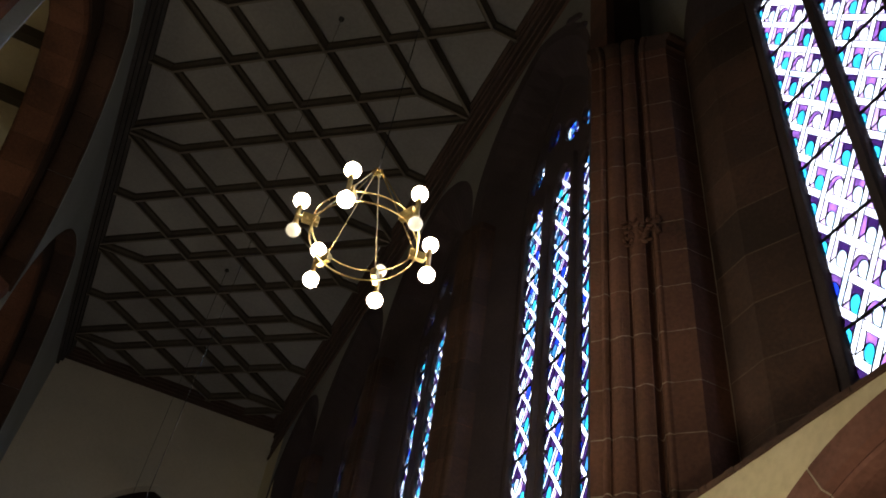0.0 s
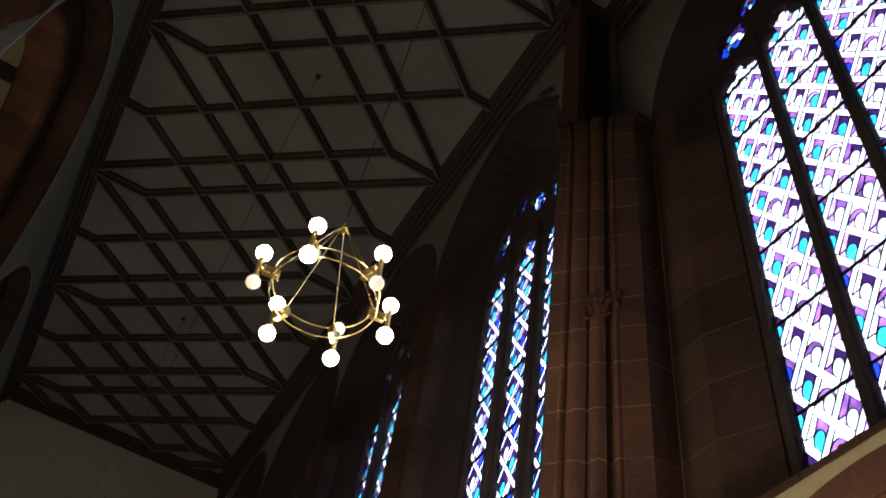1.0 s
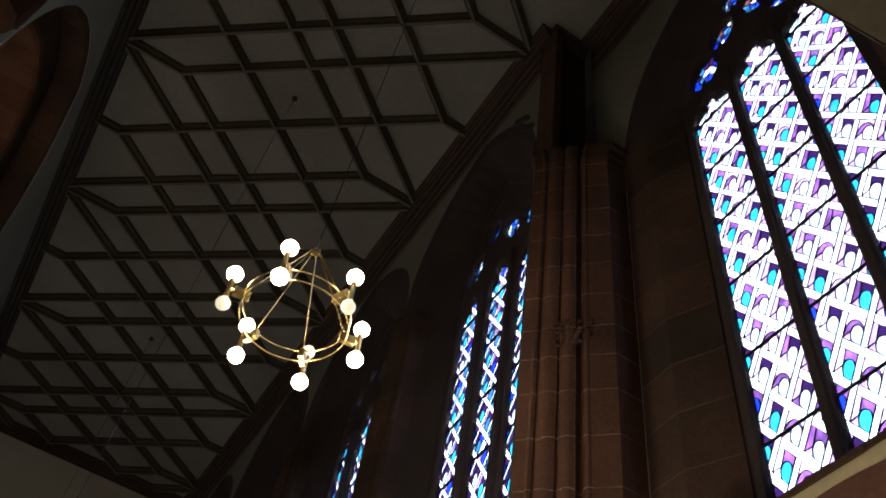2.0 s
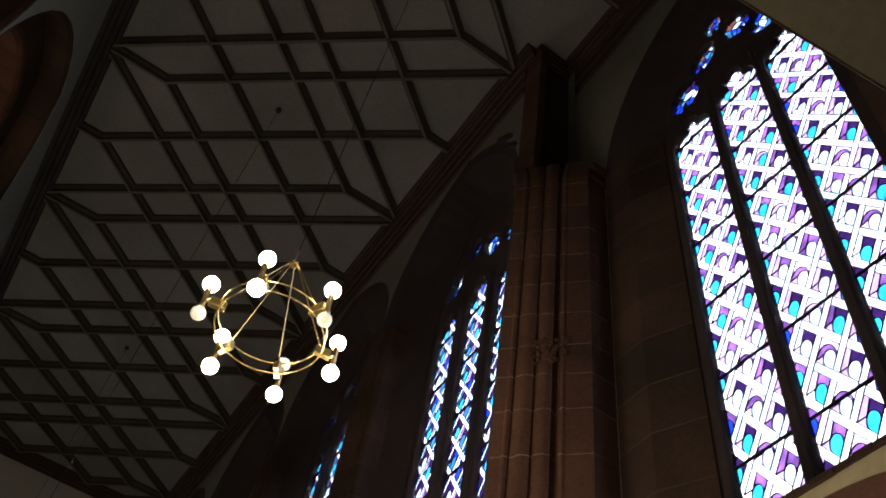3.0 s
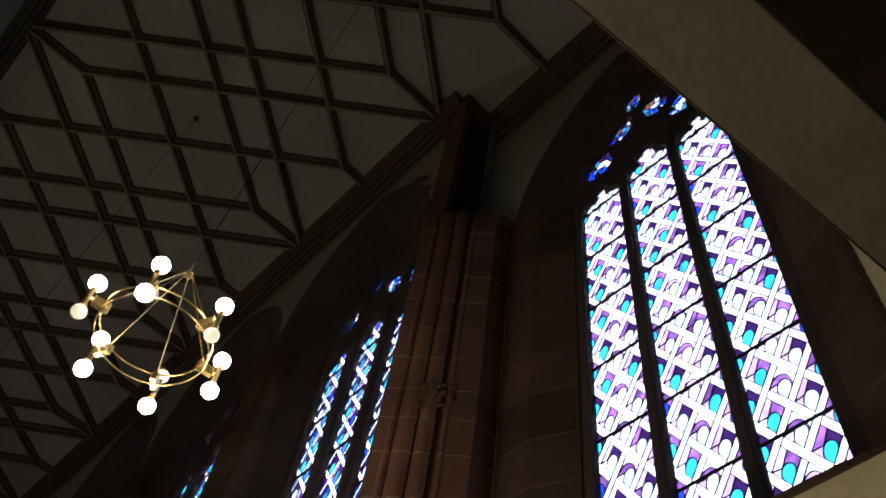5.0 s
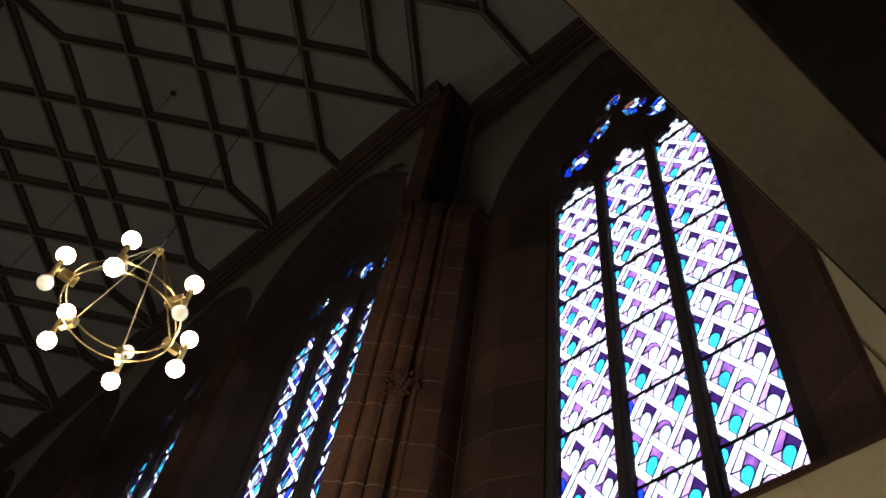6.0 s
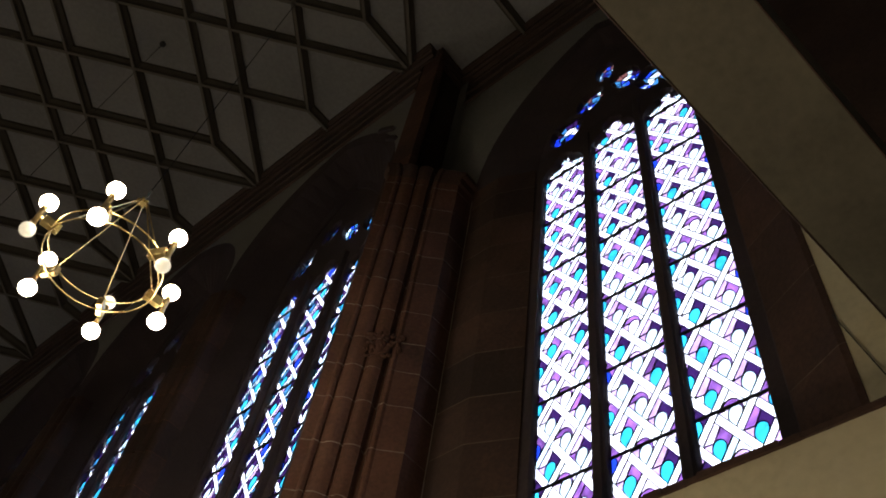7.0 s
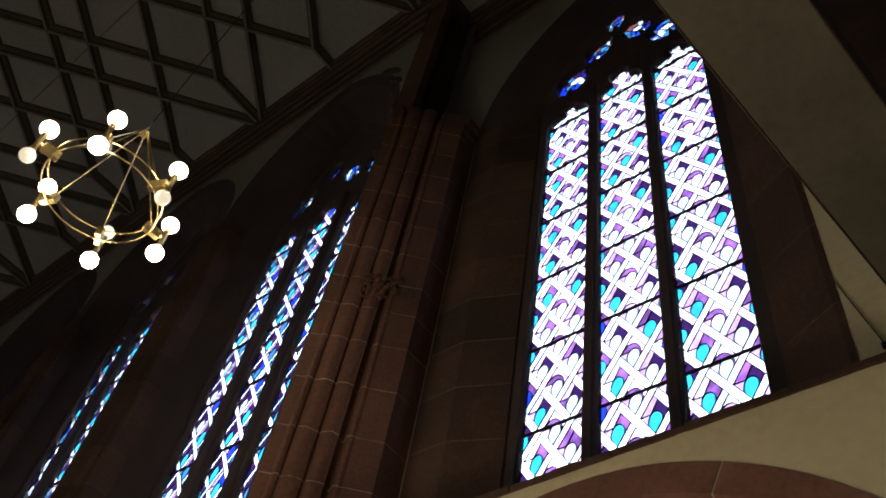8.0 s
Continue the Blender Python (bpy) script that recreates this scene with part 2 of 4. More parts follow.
for n in range(-3, 5):
    for sign in (-1, 1):
        # the pair, whose members each reach one wall
        diag(n + 0.5 - S_OFF / 2, sign, *((-1, U_PAIR) if sign < 0 else (-U_PAIR, 1)))
        diag(n + 0.5 + S_OFF / 2, sign, *((-U_PAIR, 1) if sign < 0 else (-1, U_PAIR)))
        diag(n + 1.0, sign, -U_ONE, U_ONE)
    for side in (-1, 1):
        for v, u in ((n, U_PAIR), (n + 0.5, U_ONE)):
            if v_min <= v <= v_max:
                far = (X_BAY - X_MID) / X_HALF if side > 0 and Y_NODE + v * BAY < Y_STEP else 1.0
                rib(bm, rib_point(side * u, v), rib_point(side * far, v))
ribs = from_bm("ceiling_ribs", bm, [RIB_WOOD, RIB_LIT])
tagged(ribs, "timber ribs in a diagonal net, shaded sides and lit underside in their colours", "ceiling rib", kind="structure")

# deep dark cornice above the arcade
bm = bmesh.new()
for z, w in ((0.16, 0.27), (0.34, 0.22), (0.52, 0.15), (0.66, 0.08)):
    box(bm, X_LEFT - 0.01, X_LEFT + w, Y_BACK, Y_END, Z_CEIL - z, Z_CEIL - z + 0.2)
tagged(from_bm("cornice_west", bm, CORNICE_DARK), "deep dark moulded cornice above the arcade", "cornice", kind="structure")
# cornice along the window wall and round the step
bm = bmesh.new()
for x0, x1, y0, y1 in ((X_WALL - 0.2, X_WALL, Y_STEP, Y_END), (X_BAY - 0.24, X_BAY, Y_BACK, Y_STEP), (X_LEFT, X_WALL, Y_END - 0.14, Y_END), (X_WALL, X_BAY, Y_STEP - 0.12, Y_STEP)):
    for k, (drop, frac) in enumerate(((0.1, 1.0), (0.2, 0.68), (0.3, 0.48), (0.4, 0.2))):
        dx, dy = (x1 - x0), (y1 - y0)
        if dx < dy:
            if x0 < 0:
                box(bm, x0, x0 + dx * frac, y0, y1, Z_CEIL - drop, Z_CEIL - drop + 0.1)
            else:
                box(bm, x1 - dx * frac, x1, y0, y1, Z_CEIL - drop, Z_CEIL - drop + 0.1)
        else:
            box(bm, x0, x1, y1 - dy * frac, y1, Z_CEIL - drop, Z_CEIL - drop + 0.1)
# tall moulded frieze between the cornice and the window arches
for low, high, out in ((14.8, 14.88, 0.05), (14.88, 15.2, 0.02), (15.2, 15.27, 0.045), (15.27, 15.56, 0.025), (15.56, 15.64, 0.06), (15.64, 15.81, 0.035)):
    box(bm, X_WALL - out, X_WALL + 0.01, Y_STEP + 0.24, Y_END - 0.15, low, high)
for low, high, out in ((15.1, 15.17, 0.045), (15.17, 15.45, 0.02), (15.45, 15.53, 0.055), (15.53, 15.81, 0.03)):
    box(bm, X_BAY - out, X_BAY + 0.01, Y_BACK, Y_STEP - 0.13, low, high)
tagged(from_bm("cornice", bm, CORNICE_STONE), "stepped dark red sandstone cornice and frieze under the ceiling", "cornice", kind="structure")


def wall_with_arches(name, axis_x, thick, y0, y1, z0, z1, arches, mat, label):
    """An upright wall in a plane of constant x, with arched openings through it: (centre, half width, springing, apex)."""
    verts, faces = [], []

    def quad(a, b, c, d):
        k = len(verts)
        verts.extend((a, b, c, d))
        faces.append([k, k + 1, k + 2, k + 3])
    for x in (axis_x, axis_x + thick):
        y = y0
        for yc, h, zs, za in arches:
            if yc - h > y:
                quad((x, y, z0), (x, yc - h, z0), (x, yc - h, z1), (x, y, z1))
            p = pointed(h, h, zs, za, 14)
            for (o1, a1), (o2, a2) in zip(p, p[1:]):
                quad((x, yc + o1, a1), (x, yc + o2, a2), (x, yc + o2, z1), (x, yc + o1, z1))
            y = yc + h
        if y1 > y:
            quad((x, y, z0), (x, y1, z0), (x, y1, z1), (x, y, z1))
    xa, xb = axis_x, axis_x + thick
    for yc, h, zs, za in arches:
        p = pointed(h, h, zs, za, 14, z0)
        for (o1, a1), (o2, a2) in zip(p, p[1:]):
            quad((xa, yc + o1, a1), (xb, yc + o1, a1), (xb, yc + o2, a2), (xa, yc + o2, a2))
    quad((xa, y0, z1), (xb, y0, z1), (xb, y1, z1), (xa, y1, z1))
    quad((xa, y0, z0), (xb, y0, z0), (xb, y0, z1), (xa, y0, z1))
    quad((xa, y1, z0), (xb, y1, z0), (xb, y1, z1), (xa, y1, z1))
    return tagged(mesh_object(name, verts, faces, mat), label, "wall", kind="structure")


ARCADE = [(y, 3.38, 11.0, 14.9) for y in (3.8, 10.6, 17.4)]
wall_with_arches("wall_west", X_LEFT - 0.5, 0.5, Y_BACK, Y_END, 0, Z_CEIL, ARCADE, PLASTER_WEST, "plastered nave wall above a pointed arcade, tinted by blue window light")
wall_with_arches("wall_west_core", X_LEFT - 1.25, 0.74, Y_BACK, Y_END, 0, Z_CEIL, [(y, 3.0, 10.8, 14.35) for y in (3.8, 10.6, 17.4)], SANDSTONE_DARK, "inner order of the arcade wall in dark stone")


def wall_end():
    """The far wall, with a round-headed opening low in its middle."""
    verts, faces = [], []

    def quad(*p):
        k = len(verts)
        verts.extend(p)
        faces.append(list(range(k, k + 4)))
    xc, h, zs, za = 0.7, 1.9, 10.4, 13.05
    for y in (Y_END, Y_END + 0.4):
        quad((X_LEFT - 5.0, y, 0), (xc - h, y, 0), (xc - h, y, Z_CEIL), (X_LEFT - 5.0, y, Z_CEIL))
        quad((xc + h, y, 0), (X_WALL + 1.2, y, 0), (X_WALL + 1.2, y, Z_CEIL), (xc + h, y, Z_CEIL))
        p = pointed(h, h, zs, za, 12)
        for (o1, a1), (o2, a2) in zip(p, p[1:]):
            quad((xc + o1, y, a1), (xc + o2, y, a2), (xc + o2, y, Z_CEIL), (xc + o1, y, Z_CEIL))
    for (o1, a1), (o2, a2) in zip(pointed(h, h, zs, za, 12, 0.0), pointed(h, h, zs, za, 12, 0.0)[1:]):
        quad((xc + o1, Y_END, a1), (xc + o1, Y_END + 0.4, a1), (xc + o2, Y_END + 0.4, a2), (xc + o2, Y_END, a2))
    tagged(mesh_object("wall_north", verts, faces, PLASTER_END), "cream plastered end wall with a pointed arch opening", "wall", kind="structure")
    bm = bmesh.new()
    box(bm, -2.4, 3.0, Y_END + 1.6, Y_END + 1.8, 0, 14)
    box(bm, -2.4, 3.0, Y_END + 0.4, Y_END + 1.8, 14, 14.2)
    box(bm, -2.6, -2.4, Y_END + 0.4, Y_END + 1.8, 0, 14.2)
    box(bm, 3.0, 3.2, Y_END + 0.4, Y_END + 1.8, 0, 14.2)
    tagged(from_bm("wall_recess", bm, SANDSTONE_DARK), "dark stone recess behind the end arch", "wall", kind="structure")


wall_end()
# Unseen back wall, added to keep sky light out of the nave.
bm = bmesh.new()
box(bm, -8.2, 6.0, Y_BACK - 0.4, Y_BACK, 0, Z_CEIL + 0.3)
tagged(from_bm("wall_south", bm, PLASTER_DIM), "unseen plastered wall added to close the nave against outside light", "wall", kind="structure")
bm = bmesh.new()
box(bm, -8.2, -7.8, Y_BACK, Y_END, 0, Z_CEIL)
tagged(from_bm("wall_aisle", bm, PLASTER), "cream plastered outer wall of the aisle", "wall", kind="structure")
bm = bmesh.new()
box(bm, -8.2, X_LEFT - 0.4, Y_BACK, Y_END, Z_CEIL, Z_CEIL + 0.3)
tagged(from_bm("ceiling_aisle", bm, PLASTER), "plain plaster ceiling of the aisle", "ceiling", kind="structure")
bm = bmesh.new()
for y in (7.2, 9.0, 10.8, 12.6, 14.4):
    box(bm, -7.8, X_LEFT - 1.26, y, y + 0.22, Z_CEIL - 0.28, Z_CEIL - 0.002)
tagged(from_bm("aisle_beams", bm, RIB_WOOD), "dark timber beams under the aisle ceiling", "ceiling beam", kind="structure")


# ---- the window bays ----
def bay_profiles(xf, xg, first, near_half):
    """From the wall face to the glass: (half width far, half width near, springing, apex, x)."""
    if first:
        return [(2.05, 1.72, 11.5, 14.6, xf), (1.66, 1.66, 11.45, 14.4, xf + 0.03), (1.2, 1.2, 11.45, 14.12, xg - 0.07), (1.15, 1.15, 11.4, 14.0, xg - 0.05), (1.13, 1.13, 11.4, 13.95, xg + 0.02), (1.25, 1.25, 11.4, 14.1, xg + 0.12)]
    return [(2.05, near_half, 12.3, 14.79, xf), (1.86, near_half - 0.12, 12.1, 14.62, xf + 0.05), (1.2, 1.2, 11.45, 14.2, xg - 0.12), (1.15, 1.15, 11.4, 14.0, xg - 0.08), (1.13, 1.13, 11.4, 13.95, xg + 0.02), (1.25, 1.25, 11.4, 14.1, xg + 0.12)]


Z_FOOT, CAP_Z = 4.0, 11.5


def build_bay(number, yc, xf, xg, first=False):
    prof = bay_profiles(xf, xg, first, 1.65 if number == 2 else 2.05)
    verts, faces = [], []
    rings = []
    for hl, hr, zs, za, x in prof:
        ring = [(x, yc + o, z) for o, z in pointed(hl, hr, zs, za, 12, Z_FOOT)]
        rings.append(list(range(len(verts), len(verts) + len(ring))))
        verts.extend(ring)
    for a, b in zip(rings, rings[1:]):
        for i in range(len(a) - 1):
            faces.append([a[i], a[i + 1], b[i + 1], b[i]])
    # sloping sill below the glass
    k = len(verts)
    verts += [(xg + 0.02, yc + 1.13, SILL), (xg + 0.02, yc - 1.13, SILL), (xf - 0.02, yc - 1.7, SILL - 0.42), (xf - 0.02, yc + 1.7, SILL - 0.42), (xf - 0.02, yc - 1.7, Z_FOOT), (xf - 0.02, yc + 1.7, Z_FOOT),
              (xg + 0.12, yc + 1.25, SILL), (xg + 0.12, yc - 1.25, SILL), (xg + 0.12, yc + 1.25, Z_FOOT), (xg + 0.12, yc - 1.25, Z_FOOT)]
    faces += [[k, k + 1, k + 2, k + 3], [k + 3, k + 2, k + 4, k + 5], [k, k + 1, k + 7, k + 6], [k + 6, k + 7, k + 9, k + 8]]
    tagged(mesh_object(f"reveal_{number}", verts, faces, SHADED_STONE), "red sandstone window reveal under a pointed arch, shaded in its colour", "window reveal", kind="structure")
    # plastered spandrels over the arch, and the outer skin of the wall
    verts, faces = [], []
    for hl, hr, zs, za, x, lo, hi in ((*prof[0], yc - BAY / 2 - (0.5 if first else 0), yc + BAY / 2), (*prof[-1], yc - BAY / 2 - (0.5 if first else 0), yc + BAY / 2 + (0.7 if first else 0))):
        p = pointed(hl, hr, zs, za, 12, Z_FOOT - 0.1 if x > xf else None)
        if x > xf:
            p = [(hi - yc, Z_FOOT - 0.1)] + p + [(lo - yc, Z_FOOT - 0.1)]
        for (o1, a1), (o2, a2) in zip(p, p[1:]):
            j = len(verts)
            verts += [(x, yc + o1, a1), (x, yc + o2, a2), (x, yc + o2, Z_CEIL), (x, yc + o1, Z_CEIL)]
            faces.append([j, j + 1, j + 2, j + 3])
    tagged(mesh_object(f"wall_east_{number}", verts, faces, PLASTER_DIM), "plastered spandrels above the window arches", "wall", kind="structure")


BAYS = [(2.49, X_BAY, 4.445, True)] + [(7.15 + BAY * k, X_WALL, 3.98, False) for k in range(4)]
for i, b in enumerate(BAYS):
    build_bay(i + 1, *b)
bm = bmesh.new()
box(bm, X_BAY, X_BAY + 0.4, -0.06, 0.83, 0, 7.6)
box(bm, X_WALL + 0.02, X_WALL + 1.0, 21.2, Y_END, 0, Z_CEIL)
box(bm, X_WALL, X_WALL + 1.0, 5.4, 21.3, 0, Z_FOOT)
tagged(from_bm("wall_east", bm, PLASTER), "plastered wall beside and below the windows", "wall", kind="structure")
# Unlit passage: its darkness is put into the wall's colour.
bm = bmesh.new()
box(bm, X_BAY + 0.002, X_BAY + 0.6, 0.83, 6.0, 0, Z_FOOT)
box(bm, X_WALL, X_BAY + 0.002, 5.0, 5.4, 0, Z_FOOT)
tagged(from_bm("wall_passage", bm, SHADED_STONE), "wall behind the arch of the low wall, darkened as unlit", "wall", kind="structure")
bm = bmesh.new()
box(bm, X_BAY + 0.003, X_BAY + 0.7, 4.52, Y_STEP, CAP_Z, Z_CEIL)
tagged(from_bm("wall_corner", bm, PLASTER_DIM), "plastered strip above the corner pier, dimmed in its colour", "wall", kind="structure")
bm = bmesh.new()
box(bm, X_BAY + 0.004, X_BAY + 0.7, 4.54, Y_STEP, Z_FOOT, CAP_Z)
# Wall beyond the beam: the darker stone stands in for its lack of light.
box(bm, X_BAY, X_BAY + 0.4, Y_BACK, -0.06, 0, Z_CEIL)
box(bm, X_BAY, X_BAY + 0.4, -0.06, 0.83, 7.6, Z_CEIL)
box(bm, X_WALL + 0.004, X_BAY + 0.9, Y_STEP, Y_STEP + 0.3, 11.0, Z_CEIL)
tagged(from_bm("wall_return", bm, SANDSTONE_DARK), "stone return where the wall steps out, shaded in its colour", "wall", kind="structure")


# ---- piers in courses of stone ----
def course_pier(name, plan, z0, z1, step, offset, label, mat, bed=MORTAR, joints=()):
    """A clustered pier: one mesh a stone course, with pale recessed joints between them."""
    thing = new(name)
    thing.location = (0, 0, z0)
    cx = sum(p[0] for p in plan) / len(plan)
    cy = sum(p[1] for p in plan) / len(plan)
    core = [(cx + (x - cx) * 0.994, cy + (y - cy) * 0.994) for x, y in plan]
    bed_v, bed_f = [], []
    rnd = random.Random(name)
    n = len(plan)
    sides = [[i, (i + 1) % n, n + (i + 1) % n, n + i] for i in range(n)] + [list(range(n))[::-1], list(range(n, 2 * n))]

    def slab(outline, low, high):
        return [(x, y, h) for (x, y), h in zip(outline, low)] + [(x, y, h) for (x, y), h in zip(outline, high)]

    def joint_line(z):
        """One joint: it wanders a little as it runs round the mouldings, and is broader in places."""
        drift, line = 0.0, []
        for i in range(n):
            drift = drift * 0.7 + rnd.uniform(-0.007, 0.007)
            line.append((z + drift, rnd.uniform(0.0025, 0.0075)))
        return line
    z, below = z0 - offset, None
    while z < z1:
        top = next((j for j in joints if j > z + 0.05), z + step * rnd.uniform(0.96, 1.04))
        above = joint_line(top) if top < z1 else [(z1, 0.0)] * n
        foot = below if below and z > z0 else [(max(z, z0), 0.0)] * n
        if min(top, z1) - max(z, z0) > 0.05:
            mesh_object("stone_block", slab(plan, [h + w - z0 for h, w in foot], [h - w - z0 for h, w in above]), sides, mat, thing)
            k = len(bed_v)
            bed_v += slab(core, [h - w - 0.002 - z0 for h, w in above], [h + w + 0.002 - z0 for h, w in above])
            bed_f += [[k + i for i in q] for q in sides]
        z, below = top, above
    mesh_object("mortar_beds", bed_v, bed_f, bed, thing, "pale lime mortar in the joints")
    return tagged(thing, label, "pier", kind="structure")


def shafts(a, b, pattern):
    """A moulded outline from a to b: rolls and hollows by (from, to, bulge) in fractions of the way."""
    a, b = Vector((*a, 0)), Vector((*b, 0))
    d = b - a
    n = Vector((d.y, -d.x, 0)).normalized()
    pts = []
    for f0, f1, bulge in pattern:
        k = 6 if abs(bulge) > 0.01 else 1
        for i in range(k + 1):
            t = i / k
            p = a + d * (f0 + (f1 - f0) * t) + n * bulge * math.sin(math.pi * t)
            pts.append((p.x, p.y))
    out = [pts[0]]
    for p in pts[1:]:
        if math.hypot(p[0] - out[-1][0], p[1] - out[-1][1]) > 0.004:
            out.append(p)
    return out


CAP = 11.45
# the corner pier, set diagonally where the wall steps out
front = shafts((3.21, 5.21), (3.87, 4.55), [(0.0, 0.1, 0.0), (0.11, 0.17, 0.014), (0.175, 0.2, -0.025), (0.21, 0.38, 0.022), (0.385, 0.42, -0.03), (0.43, 0.57, 0.02), (0.58, 0.655, -0.085), (0.67, 0.73, 0.014), (0.75, 1.0, 0.0)])
plan = [(3.39, 5.4)] + [(3.29, 5.34)] + front + [(4.2, 4.55), (4.6, 4.9), (4.6, 5.4)]
course_pier("corner_pier", plan, 3.9, CAP, 0.52, 0.28, "clustered red sandstone corner pier with pale mortar joints", SANDSTONE,
            joints=(4.16, 4.68, 5.19, 5.7, 6.21, 6.77, 7.32, 7.78, 8.2))
# a carved leaf capital on the thin shafts of that pier, half way up
leaf_rnd = random.Random(11)
bm = bmesh.new()
for k in range(46):
    f, z = leaf_rnd.uniform(0.36, 0.74), leaf_rnd.uniform(7.92, 8.27)
    swell = 0.006 + 0.022 * (z - 7.92) / 0.35
    c = Vector((3.21 + 0.66 * f - 0.707 * swell, 5.21 - 0.66 * f - 0.707 * swell, z))
    turn = Matrix.Rotation(leaf_rnd.uniform(0, 6.28), 4, (0.707, 0.707, 0)) @ Matrix.Rotation(0.785, 4, "Z")
    shape = Matrix.Diagonal((leaf_rnd.uniform(0.01, 0.016), leaf_rnd.uniform(0.016, 0.028), leaf_rnd.uniform(0.026, 0.046), 1))
    bmesh.ops.create_uvsphere(bm, u_segments=8, v_segments=6, radius=1, matrix=Matrix.Translation(c) @ turn @ shape)
tagged(from_bm("carved_capital", bm, SANDSTONE, smooth=True), "small carved leaf capital on the shafts of the corner pier", "capital", kind="structure")
# the wall strip between that pier and the first window, in courses too
jamb = [(X_BAY - 0.004, 4.56), (X_BAY - 0.004, 4.13), (4.37, 3.66), (4.5, 3.66), (4.5, 4.56)]
seam_rnd = random.Random(5)
bm = bmesh.new()
for k in range(30):
    w, z = seam_rnd.uniform(0.005, 0.011), 3.9 + 0.25 * k
    box(bm, X_BAY - 0.012, X_BAY + 0.02, 4.553 - w, 4.553 + w, z, z + 0.25)
tagged(from_bm("mortar_seam", bm, SEAM_MORTAR), "uneven pale mortar seam between pier and wall", "mortar seam", kind="structure")
course_pier("window_jamb", jamb, 3.9, 11.6, 0.62, 0.08, "splayed sandstone window jamb with faint mortar joints, shaded in its colour", SANDSTONE_DARK, MORTAR_DIM)
course_pier("window_jamb", [(X_BAY - 0.006, 0.826), (4.5, 0.826), (4.5, 1.32), (4.37, 1.32), (X_BAY - 0.006, 0.875)], 3.9, 11.6, 0.85, 0.3, "splayed sandstone window jamb with faint joints, shaded in its colour", SANDSTONE_DARK, MORTAR_DIM)
for k in range(4):
    y = 9.11 + BAY * k
    f = shafts((3.42, y + 0.4), (3.3, y + 0.16), [(0.0, 0.5, 0.03), (0.55, 1.0, 0.03)])
    g = shafts((3.3, y + 0.16), (3.3, y - 0.16), [(0.0, 1.0, 0.05)])
    h = shafts((3.3, y - 0.16), (3.42, y - 0.4), [(0.0, 0.45, 0.03), (0.5, 1.0, 0.03)])
    course_pier("wall_pier", f + g + h + [(3.9, y - 0.42), (3.9, y + 0.42)], 3.9, CAP + 0.35, 0.53, 0.15, "clustered sandstone pier between tall windows, shaded in its colour", SANDSTONE_DARK, SANDSTONE)


def capital(name, pts, z, mat):
    bm = bmesh.new()
    cx = sum(p[0] for p in pts) / len(pts)
    cy = sum(p[1] for p in pts) / len(pts)
    loops = []
    for dz, s in ((0.0, 1.0), (0.05, 1.06), (0.09, 1.02), (0.2, 1.05), (0.26, 1.14), (0.34, 1.14)):
        loops.append([bm.verts.new((cx + (x - cx) * s, cy + (y - cy) * s, z + dz)) for x, y in pts])
    for a, b in zip(loops, loops[1:]):
        for i in range(len(a)):
            bm.faces.new((a[i], a[(i + 1) % len(a)], b[(i + 1) % len(a)], b[i]))
    bm.faces.new(loops[-1])
    return tagged(from_bm(name, bm, mat), "moulded sandstone capital on the corner pier", "capital", kind="structure")


# the pier goes on to the ceiling as a flat pilaster of stone courses
course_pier("corner_pilaster", [(3.372, 5.09), (3.5, 5.09), (3.5, 5.5), (3.372, 5.5)], CAP + 0.3, Z_CEIL - 0.35, 0.52, 0.1, "flat red sandstone pilaster between pier and cornice", SANDSTONE, SANDSTONE_DARK)
capital("capital", plan, CAP - 0.02, SANDSTONE_DARK)


def arch_stub(y, z, length, width, slope):
    """A raised dark block, added aslant in place of a slot in the plaster."""
    bm = bmesh.new()
    dy, dz = math.cos(slope), math.sin(slope)
    outline = [(-0.5, -0.4), (0.36, -0.5), (0.5, -0.1), (0.42, 0.42), (-0.3, 0.5), (-0.5, 0.2)]
    rings = []
    for x, k in ((X_WALL + 0.004, 1.0), (X_WALL - 0.03, 0.96), (X_WALL - 0.045, 0.8)):
        rings.append([bm.verts.new((x, y + k * (a * length * dy - b * width * dz), z + k * (a * length * dz + b * width * dy))) for a, b in outline])
    for p, q in zip(rings, rings[1:]):
        for i in range(6):
            bm.faces.new((p[i], p[(i + 1) % 6], q[(i + 1) % 6], q[i]))
    bm.faces.new(rings[-1])
    tagged(from_bm("arch_stub", bm, SHADED_STONE), "slanted dark block in place of a dark slot in the plaster", "stone stub", group="stones of an older rib", kind="structure")


arch_stub(5.98, 13.92, 0.62, 0.13, 0.75)
arch_stub(5.74, 13.36, 0.4, 0.11, 0.85)


# ---- stained glass windows ----
LIGHT_HALF, PITCH = 0.316, 0.74


def light_outline(oc, base, spring, apex):
    p = [(oc + o, z) for o, z in pointed(LIGHT_HALF, LIGHT_HALF, spring, apex, 6, base)]
    return p[::-1] if area(p) < 0 else p


